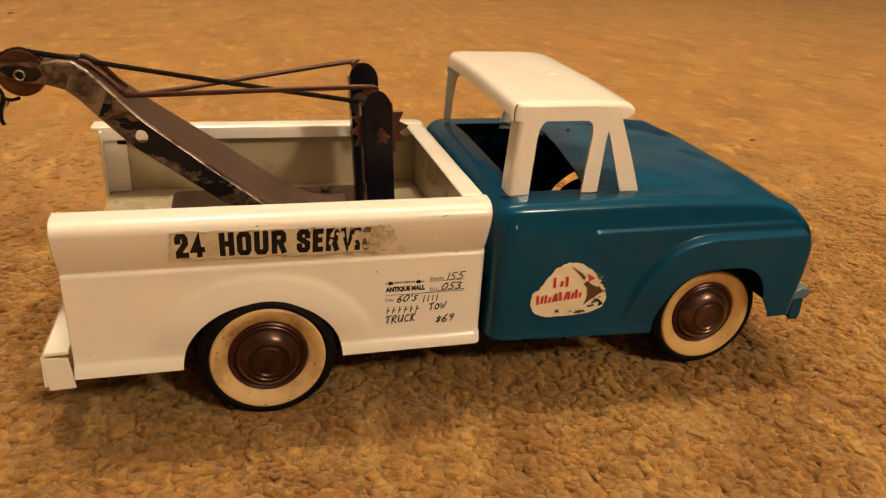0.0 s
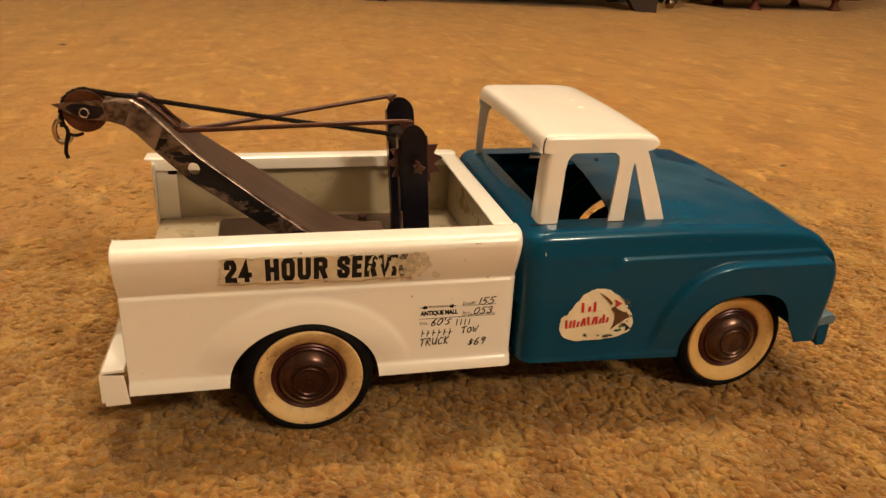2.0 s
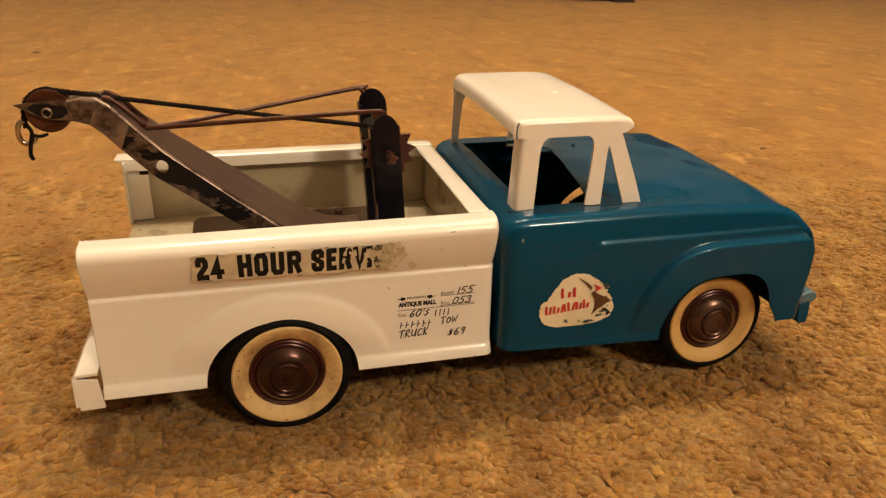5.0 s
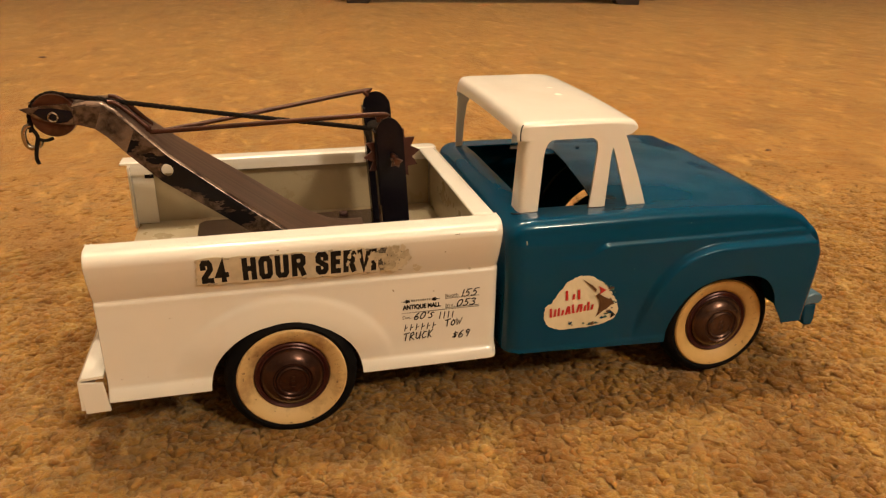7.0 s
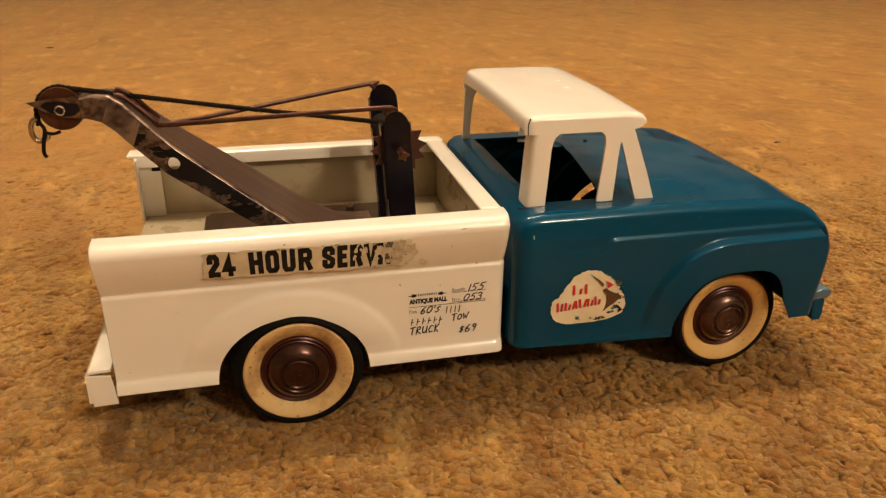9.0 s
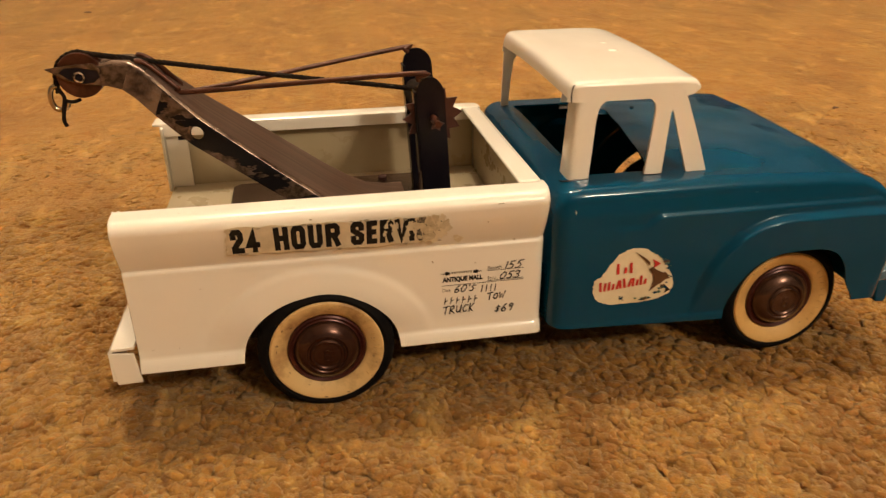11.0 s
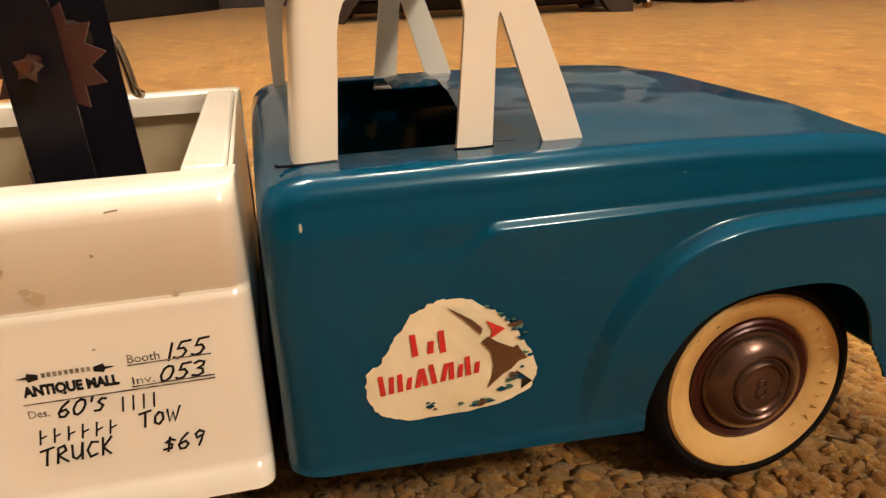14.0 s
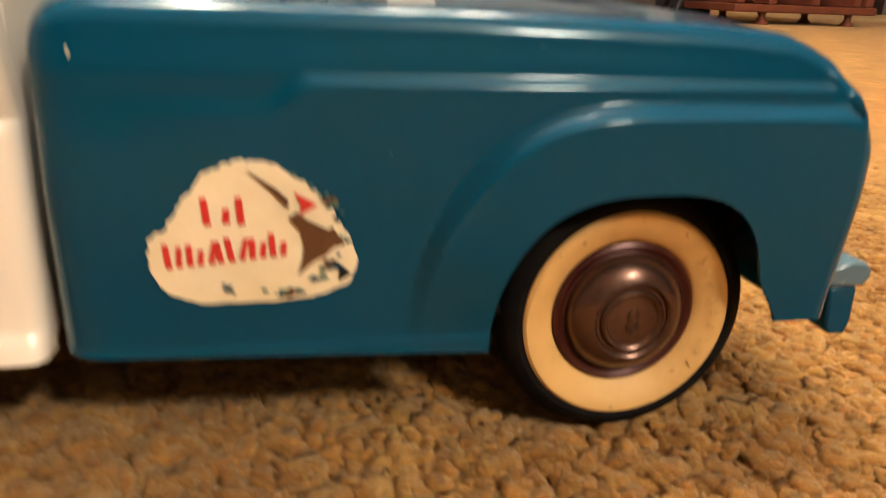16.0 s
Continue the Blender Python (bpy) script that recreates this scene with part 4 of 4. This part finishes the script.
part("bolt", lathe([(0.004, 0), (0.022, 0.0), (0.024, 0.012), (0.018, 0.02), (0.004, 0.02)], 0, 0, 0, 20), RUST, truck).matrix_basis = pose(0.0353, 0.1, 0.0616, 90)

# rods, rope and hook
rod = [(0.462, 0.402, 1.255), (0.455, 0.400, 1.271), (0.427, 0.400, 1.287), (-0.46, 0.548, 1.222), (-0.505, 0.552, 1.236), (-0.575, 0.565, 1.300), (-0.63, 0.568, 1.345), (-0.66, 0.568, 1.350)]
part("brace_rod", tube(bent(rod, 5), 0.011), ROD, truck, "thin brown steel brace rod")
rod = [(0.490, 0.902, 1.272), (0.47, 0.902, 1.287), (0.43, 0.902, 1.291), (-0.46, 0.695, 1.192), (-0.515, 0.690, 1.226), (-0.59, 0.675, 1.312), (-0.64, 0.672, 1.350), (-0.67, 0.672, 1.356)]
part("brace_rod", tube(bent(rod, 5), 0.011), ROD, truck, "thin brown steel brace rod")
line = [Vector(p) for p in bent([(0.49, 0.60, 1.165), (0.44, 0.60, 1.18), (-0.2, 0.595, 1.278), (-0.80, 0.588, 1.378), (-0.872, 0.586, 1.392), (-0.93, 0.586, 1.372), (-0.965, 0.588, 1.325), (-0.975, 0.59, 1.27), (-0.975, 0.59, 1.235)], 40)]
rope = bmesh.new()
for ph in (0.0, 2.09, 4.19):
    pts, run = [], 0.0
    for i, p in enumerate(line):
        if i:
            run += (p - line[i - 1]).length
        d = (line[min(i + 1, len(line) - 1)] - line[max(i - 1, 0)]).normalized()
        u = Vector((0, 1, 0))
        w = d.cross(u)
        a = ph + run * 95
        pts.append(p + 0.0055 * (math.cos(a) * u + math.sin(a) * w))
    tube(pts, 0.0068, 6, rope)
part("tow_rope", rope, CORD, truck, "black twisted cord from winch over pulley")
hook = [(-0.975, 0.59, 1.262), (-0.995, 0.59, 1.255), (-1.008, 0.59, 1.225), (-1.005, 0.59, 1.185), (-0.985, 0.59, 1.165), (-0.955, 0.59, 1.175), (-0.945, 0.59, 1.20)]
part("hook", tube(bent(hook), 0.011), CHROME, truck, "small chromed steel tow hook")
cord = [(-0.97, 0.585, 1.245), (-0.955, 0.58, 1.215), (-0.965, 0.575, 1.17), (-0.972, 0.57, 1.125), (-0.965, 0.57, 1.10)]
part("loose_cord", tube(bent(cord), 0.008), CORD, truck, "frayed black cord end hanging at the hook")
part("loose_cord", tube(bent([(-0.955, 0.58, 1.205), (-0.925, 0.58, 1.197), (-0.895, 0.585, 1.205)]), 0.007), CORD, truck)

# ---- decals and writing ----


def patch(name, outline, y, material, parent, label="", thick=0.0012):
    bm = slab(outline, y - thick, y)
    return part(name, bm, material, parent, label, soft=False)


def ragged(outline, amount, n, seed):
    """The outline with torn, uneven edges."""
    rng = random.Random(seed)
    out = []
    for (x0, z0), (x1, z1) in zip(outline, outline[1:] + outline[:1]):
        for k in range(n):
            t = k / n
            out.append((x0 + (x1 - x0) * t + rng.uniform(-amount, amount), z0 + (z1 - z0) * t + rng.uniform(-amount, amount)))
    return out


def writing(text, x, z, y, width, height, material, parent, bold=0.0):
    """Letters whose box starts at x, z on the near side, facing the viewer."""
    data = bpy.data.curves.new("lettering", "FONT")
    data.body, data.size, data.offset, data.resolution_u = text, 1.0, bold, 3
    tmp = new("draft", data)
    bpy.context.view_layer.update()
    me = bpy.data.meshes.new_from_object(tmp.evaluated_get(bpy.context.evaluated_depsgraph_get()))
    bpy.data.objects.remove(tmp)
    co = np.array([v.co for v in me.vertices])
    lo, hi = co.min(0), co.max(0)
    for v in me.vertices:
        u, w = (v.co.x - lo[0]) / (hi[0] - lo[0]) * width, (v.co.y - lo[1]) / (hi[1] - lo[1]) * height
        v.co = ((x + u) * DM, y * DM, (z + w) * DM)
    me.name = "lettering"
    me.materials.clear()
    me.materials.append(material)
    ob = new("lettering", me)
    ob.parent = parent
    thicken(ob, 0.00006, 0)
    return ob


YB = -0.0535
sign = patch("service_decal", ragged([(-0.335, 0.760), (0.30, 0.748), (0.43, 0.752), (0.495, 0.770), (0.515, 0.800), (0.485, 0.836), (0.40, 0.851), (0.25, 0.850), (-0.33, 0.862)], 0.006, 14, 3), YB, GUM, truck, "yellowed strip decal, lettering worn away at one end")
# its condensed bold letters, from broad strokes in a unit box
GLYPHS = {
    "2": [[(0, 0.74), (0, 0.9), (0.2, 1), (0.8, 1), (1, 0.88), (1, 0.62), (0, 0.14), (0, 0), (1, 0)]],
    "4": [[(0.7, 0), (0.7, 1), (0, 0.27), (1.08, 0.27)]],
    "H": [[(0, 0), (0, 1)], [(1, 0), (1, 1)], [(0, 0.52), (1, 0.52)]],
    "O": [[(0.5, 0), (0.2, 0), (0, 0.14), (0, 0.86), (0.2, 1), (0.8, 1), (1, 0.86), (1, 0.14), (0.8, 0), (0.5, 0)]],
    "U": [[(0, 1), (0, 0.14), (0.2, 0), (0.8, 0), (1, 0.14), (1, 1)]],
    "R": [[(0, 0), (0, 1), (0.8, 1), (1, 0.9), (1, 0.6), (0.8, 0.5), (0, 0.5)], [(0.6, 0.5), (1, 0)]],
    "S": [[(1, 0.76), (1, 0.9), (0.8, 1), (0.2, 1), (0, 0.88), (0, 0.66), (1, 0.36), (1, 0.12), (0.8, 0), (0.2, 0), (0, 0.1), (0, 0.25)]],
    "E": [[(1, 1), (0, 1), (0, 0), (1, 0)], [(0, 0.52), (0.85, 0.52)]],
    "V": [[(0, 1), (0.5, 0), (1, 1)]],
    "I": [[(0.5, 0), (0.5, 1)]],
    "C": [[(1, 0.72), (1, 0.88), (0.8, 1), (0.2, 1), (0, 0.86), (0, 0.14), (0.2, 0), (0.8, 0), (1, 0.12), (1, 0.28)]],
}


def stroke(bm, pts, half, y0, y1):
    """A flat band of even width along points of (x, z), from depth y0 to y1."""
    pts = [Vector(p) for p in pts]
    left, right = [], []
    for i, p in enumerate(pts):
        d0 = (p - pts[i - 1]).normalized() if i else (pts[1] - p).normalized()
        d1 = (pts[i + 1] - p).normalized() if i + 1 < len(pts) else d0
        n = Vector((-d0.y - d1.y, d0.x + d1.x)).normalized()
        n *= half / max(0.55, n.dot(Vector((-d0.y, d0.x))))
        end = d0 * half * (0.9 if i + 1 == len(pts) else -0.9 if i == 0 else 0)
        left.append(p + n + end)
        right.append(p - n + end)
    for i in range(len(pts) - 1):
        quad = (left[i], left[i + 1], right[i + 1], right[i])
        near, back = ([bm.verts.new((q.x, y, q.y)) for q in quad] for y in (y1, y0))
        bm.faces.new(near)
        bm.faces.new(back[::-1])
        for k in range(4):
            bm.faces.new((near[k], near[(k + 1) % 4], back[(k + 1) % 4], back[k]))


def letter(char, x, z, width, height, material, parent, half=0.0105):
    bm = bmesh.new()
    for i, line in enumerate(GLYPHS[char]):
        lift = 0.00006 * i
        stroke(bm, [(x + half + (width - 2 * half) * u, z + half + (height - 2 * half) * w) for u, w in line], half, YB - 0.0014, YB - 0.0020 - lift)
    return part("letter", bm, material, parent, soft=False)


for k, (char, x, w) in enumerate((("2", -0.316, 0.047), ("4", -0.263, 0.050), ("H", -0.160, 0.054), ("O", -0.097, 0.053), ("U", -0.034, 0.053), ("R", 0.030, 0.055),
                                  ("S", 0.124, 0.051), ("E", 0.184, 0.042), ("R", 0.235, 0.052), ("V", 0.291, 0.056), ("I", 0.346, 0.026), ("C", 0.377, 0.046))):
    letter(char, x, 0.7635 - 0.0007 * k, w, 0.092, INK if k < 11 else FADED, sign)
rng = random.Random(11)
for k in range(36):
    x, z = (rng.uniform(0.225, 0.37), rng.uniform(0.755, 0.85)) if k < 16 else (rng.uniform(0.36, 0.49), rng.uniform(0.758, 0.845))
    r = rng.uniform(0.003, 0.009) if k < 16 else rng.uniform(0.006, 0.018)
    p, q = rng.uniform(0, 6.28), rng.uniform(0, 6.28)
    wobble = [1 + 0.30 * math.sin(2 * a + p) + 0.18 * math.sin(5 * a + q) + rng.uniform(-0.06, 0.06) for a in [2 * math.pi * j / 22 for j in range(22)]]
    blob = [(x + r * w * math.cos(2 * math.pi * j / 22), z + 1.2 * r * w * math.sin(2 * math.pi * j / 22)) for j, w in enumerate(wobble)]
    patch("torn_paper", blob, YB - 0.0024 - 0.00005 * k, RESIDUE if k > 22 else GUM, sign, thick=0.0004)
for k in range(16):
    x, z, r = rng.uniform(0.36, 0.485), rng.uniform(0.762, 0.842), rng.uniform(0.0012, 0.0032)
    blob = [(x + r * rng.uniform(0.6, 2.0) * math.cos(a), z + r * rng.uniform(0.6, 1.4) * math.sin(a)) for a in [2 * math.pi * j / 9 for j in range(9)]]
    patch("ink_crumb", blob, YB - 0.0046 - 0.00005 * k, FADED, sign, thick=0.0004)
for k in range(22):
    x = rng.uniform(-0.33, 0.50)
    z = rng.choice((0.760 - 0.01 * (x > -0.1), 0.853 - 0.008 * (x > 0.2)))
    r = rng.uniform(0.003, 0.008)
    blob = [(x + 1.8 * r * rng.uniform(0.4, 1.3) * math.cos(a), z + 0.6 * r * rng.uniform(0.4, 1.3) * math.sin(a)) for a in [2 * math.pi * j / 8 for j in range(8)]]
    patch("grey_smudge", blob, YB - 0.0014 - 0.00004 * k, GRIME, sign, thick=0.0004)
# the strip follows the lean of the bed's side
for ob in [sign] + list(sign.children):
    for v in ob.data.vertices:
        v.co.y += 0.37 * (0.0855 - v.co.z)
        v.co.z -= 0.222 * (0.0855 - v.co.z)



def on_door(outline, lift, name, material, parent, label=""):
    """A thin patch that follows the cab's side."""
    bm = bmesh.new()
    for d in (lift, lift - 0.0012):
        ring = [bm.verts.new((x, cab_side(x, z) - d, z)) for x, z in outline]
        bm.faces.new(ring)
    bm.verts.ensure_lookup_table()
    n = len(outline)
    for k in range(n):
        bm.faces.new((bm.verts[k], bm.verts[(k + 1) % n], bm.verts[n + (k + 1) % n], bm.verts[n + k]))
    return part(name, bm, material, parent, label, soft=False)


badge = on_door(ragged([(1.110, 0.440), (1.112, 0.494), (1.145, 0.517), (1.175, 0.565), (1.211, 0.611), (1.240, 0.626), (1.274, 0.633), (1.324, 0.628), (1.365, 0.606), (1.403, 0.578), (1.444, 0.517), (1.473, 0.449), (1.458, 0.400), (1.401, 0.376), (1.322, 0.367), (1.194, 0.368), (1.136, 0.392)], 0.0028, 6, 5),
                0.004, "door_sticker", STICKER, truck, "worn cream door sticker with red strokes and brown shapes")
# red strokes stand for its lettering
def brush(x, z, h, lean, w=0.0085):
    on_door([(x, z), (x + w, z + 0.001), (x + w * 0.9 + lean, z + h), (x + lean, z + h - 0.001)], 0.0065, "red_stroke", RED, badge)


for x, z, h, lean in ((1.207, 0.520, 0.050, -0.004), (1.238, 0.522, 0.028, 0.002), (1.264, 0.520, 0.050, -0.003)):
    brush(x, z, h, lean, 0.0125)
for k in range(6):
    x, z, h = 1.139 + 0.0355 * k, 0.440 + 0.0035 * k, 0.044 + 0.003 * math.cos(2.3 * k)
    brush(x, z, h, (-0.004, 0.0, 0.008, -0.007, 0.0, -0.002)[k], 0.011)
    brush(x + 0.017, z + 0.002, h * (0.85, 0.7, 0.95, 0.9, 0.75, 0.6)[k], (0.002, 0.004, -0.006, 0.009, 0.004, 0.003)[k], 0.0105)
on_door([(1.360, 0.577), (1.400, 0.554), (1.368, 0.535), (1.373, 0.553)], 0.0065, "red_wedge", RED, badge)
on_door([(1.350, 0.530), (1.364, 0.541), (1.384, 0.525), (1.418, 0.507), (1.426, 0.512), (1.448, 0.478), (1.430, 0.474), (1.412, 0.456), (1.395, 0.448), (1.362, 0.419), (1.372, 0.447), (1.376, 0.475), (1.370, 0.505)], 0.0065, "brown_shape", BROWN, badge)
on_door([(1.410, 0.450), (1.432, 0.446), (1.460, 0.420), (1.436, 0.405), (1.438, 0.428)], 0.0072, "dark_wedge", INK, badge)
on_door([(1.282, 0.616), (1.330, 0.584), (1.352, 0.562), (1.349, 0.548), (1.322, 0.578)], 0.0065, "brown_sliver", BROWN, badge)
rng = random.Random(21)
for k in range(46):
    a = rng.uniform(-0.9, 1.2) if k < 34 else rng.uniform(-2.2, -0.9)
    x, z = 1.31 + 0.145 * math.cos(a) * rng.uniform(0.86, 1.02), 0.497 + 0.120 * math.sin(a) * rng.uniform(0.86, 1.02)
    r = rng.uniform(0.003, 0.010)
    blob = [(x + r * rng.uniform(0.5, 1.6) * math.cos(b), z + 0.6 * r * rng.uniform(0.4, 1.4) * math.sin(b)) for b in [2 * math.pi * j / 7 for j in range(7)]]
    on_door(blob, 0.0076, "scuff", (TEAL, SCUFF, TEAL, SCUFF, BROWN)[k % 5], badge)

# price label: printed form and hand-written entries
YT = 0.0105
tag = tagged(new("price_label"), "printed shop label with hand-written price")
tag.parent = truck
writing("ANTIQUE MALL", 0.484, 0.517, YT, 0.168, 0.027, INK, tag, bold=0.055)
for z in (0.557, 0.511):
    patch("rule", [(0.672, z), (0.825, z + 0.001), (0.825, z + 0.003), (0.672, z + 0.002)], YT, FADED, tag)
patch("rule", [(0.480, 0.505), (0.825, 0.505), (0.825, 0.507), (0.480, 0.507)], YT, FADED, tag)
for x, s in ((0.478, 1), (0.650, -1)):
    patch("ornament", [(x, 0.561), (x + 0.018 * s, 0.563), (x + 0.020 * s, 0.570), (x + 0.038 * s, 0.565), (x + 0.038 * s, 0.556), (x + 0.020 * s, 0.552), (x + 0.018 * s, 0.558)], YT, INK, tag)
for k in range(9):
    x = 0.522 + 0.0098 * k
    patch("printed_bar", [(x, 0.558), (x + 0.006, 0.558), (x + 0.006, 0.567), (x, 0.567)], YT, FADED, tag)
writing("Booth", 0.673, 0.562, YT, 0.058, 0.017, FADED, tag)
writing("Inv.", 0.675, 0.516, YT, 0.040, 0.016, FADED, tag)
writing("Des.", 0.484, 0.476, YT, 0.036, 0.016, FADED, tag)
HAND = {
    "0": [[(0.55, 1), (0.2, 0.85), (0, 0.45), (0.1, 0.1), (0.4, 0), (0.75, 0.2), (0.95, 0.6), (0.85, 0.92), (0.5, 1)]],
    "1": [[(0.55, 1), (0.5, 0.5), (0.42, 0)]],
    "3": [[(0.1, 0.88), (0.45, 1), (0.85, 0.88), (0.8, 0.66), (0.4, 0.52), (0.8, 0.42), (0.88, 0.16), (0.5, 0), (0.05, 0.08)]],
    "5": [[(1.0, 1.0), (0.35, 0.98), (0.2, 0.60), (0.6, 0.60), (0.82, 0.36), (0.6, 0.08), (0.25, 0), (0, 0.10)]],
    "6": [[(0.75, 1), (0.3, 0.7), (0.05, 0.3), (0.2, 0.02), (0.6, 0), (0.85, 0.25), (0.6, 0.48), (0.15, 0.36)]],
    "9": [[(0.85, 0.8), (0.5, 1), (0.15, 0.8), (0.3, 0.52), (0.8, 0.66), (0.85, 0.9), (0.7, 0.4), (0.5, 0)]],
    "$": [[(0.95, 0.70), (0.6, 0.82), (0.25, 0.66), (0.75, 0.44), (0.7, 0.2), (0.1, 0.2)], [(0.55, 0.95), (0.45, 0.05)]],
    "'": [[(0.55, 1.05), (0.40, 0.75)]],
    "S": [[(0.85, 0.78), (0.5, 0.84), (0.25, 0.62), (0.7, 0.36), (0.5, 0.06), (0.05, 0.06)]],
    "T": [[(0, 0.88), (1, 1.0)], [(0.52, 0.94), (0.45, 0)]],
    "O": [[(0.5, 0.8), (0.12, 0.55), (0.1, 0.15), (0.45, 0), (0.85, 0.3), (0.8, 0.72), (0.45, 0.8)]],
    "W": [[(0, 0.85), (0.15, 0.05), (0.5, 0.65), (0.68, 0.05), (1.1, 0.95)]],
    "R": [[(0.1, 0), (0.15, 0.9), (0.65, 1.0), (0.8, 0.7), (0.15, 0.45), (0.95, 0)]],
    "U": [[(0.05, 0.9), (0.1, 0.2), (0.4, 0.05), (0.8, 0.3), (0.9, 0.95)], [(0.9, 0.95), (0.88, 0.0)]],
    "C": [[(0.9, 0.85), (0.4, 0.9), (0.05, 0.45), (0.3, 0.02), (0.85, 0.12)]],
    "K": [[(0.1, 1), (0.1, 0)], [(0.8, 1), (0.12, 0.45), (0.75, 0)]],
}


def handwritten(text, x, z, width, height, lean, turn):
    """Pen strokes, letter by letter, on a line that starts at x, z."""
    c, s = math.cos(radians(turn)), math.sin(radians(turn))
    step = width / sum(0.4 if ch in "1'" else 1 for ch in text)
    at = 0.0
    for ch in text:
        bm = bmesh.new()
        span = step * (0.4 if ch in "1'" else 1)
        for n, line in enumerate(HAND[ch]):
            line = [(at + 0.80 * span * u + lean * height * w, height * w) for u, w in line]
            stroke(bm, [(x + c * u - s * w, z + s * u + c * w) for u, w in line], 0.0023, YT, YT - 0.0006 - 0.00006 * n)
        part("handwritten_letter", bm, INK, tag, soft=False)
        at += span


handwritten("155", 0.742, 0.557, 0.080, 0.033, 0.35, 3)
handwritten("053", 0.724, 0.513, 0.088, 0.031, 0.30, 2)
handwritten("60'S", 0.532, 0.470, 0.092, 0.031, 0.30, 1)
handwritten("TOW", 0.672, 0.421, 0.078, 0.033, 0.15, 2)
handwritten("TRUCK", 0.484, 0.371, 0.137, 0.036, 0.20, 2)
handwritten("$69", 0.704, 0.356, 0.088, 0.033, 0.25, 4)
for k in range(4):
    x = 0.646 + 0.019 * k
    patch("hand_stroke", [(x, 0.462), (x + 0.0035, 0.462), (x + 0.008, 0.494), (x + 0.0045, 0.494)], YT, INK, tag)
for k in range(6):
    x = 0.490 + 0.025 * k
    patch("hand_stroke", [(x, 0.418), (x + 0.0035, 0.418), (x + 0.009, 0.449), (x + 0.0055, 0.449)], YT, INK, tag)
    patch("hand_stroke", [(x + 0.006, 0.430), (x + 0.016, 0.434), (x + 0.016, 0.437), (x + 0.006, 0.433)], YT, INK, tag)

# stains and specks on the bed side
for x, z, y, r, seed in ((0.551, 0.718, 0.000, 0.016, 1), (0.536, 0.735, -0.008, 0.010, 2), (0.780, 0.690, 0.0135, 0.006, 3), (0.660, 0.796, -0.0335, 0.004, 4), (-0.02, 0.870, -0.049, 0.004, 5), (0.62, 0.60, 0.0105, 0.003, 6)):
    rng = random.Random(seed)
    blob = [(x + 1.3 * r * rng.uniform(0.5, 1.2) * math.cos(a), z + r * rng.uniform(0.5, 1.2) * math.sin(a)) for a in [2 * math.pi * j / 11 for j in range(11)]]
    stain = patch("stain", blob, y, GUM if r > 0.008 else GRIME, truck, thick=0.0008)
    for v in stain.data.vertices:
        v.co.y += (0.45 if z > 0.69 else 0.0) * (0.1 * z - v.co.z)

# a small bent tab low on the bed's front edge
bevel(part("bed_tab", box(0.876, 0.892, 0.022, 0.050, 0.300, 0.345), WHITE, truck), 0.0003)

# a chip in the teal paint and a scratch on the white rail
on_door([(1.016, 0.797), (1.019, 0.795), (1.022, 0.803), (1.020, 0.812), (1.016, 0.810)], 0.0012, "paint_chip", GRIME, truck)
patch("paint_scratch", [(0.695, 0.872), (0.718, 0.875), (0.719, 0.878), (0.697, 0.876)], -0.0455, GRIME, truck, thick=0.002)


# lint on the carpet
def lint(x, y, size, seed):
    rng = random.Random(seed)
    bm = bmesh.new()
    bmesh.ops.create_icosphere(bm, subdivisions=2, radius=size)
    for v in bm.verts:
        v.co = Vector((v.co.x * 1.5, v.co.y, v.co.z * 0.6)) * rng.uniform(0.75, 1.2)
    ob = part("lint", bm, BROWN, None, scale=1.0)
    ob.location = (x, y, -0.0005)
    tagged(ob, "small dark brown speck of lint on carpet", "lint", group="specks on the carpet")


lint(0.505, 0.372, 0.0024, 1)
lint(-0.357, 1.170, 0.005, 2)
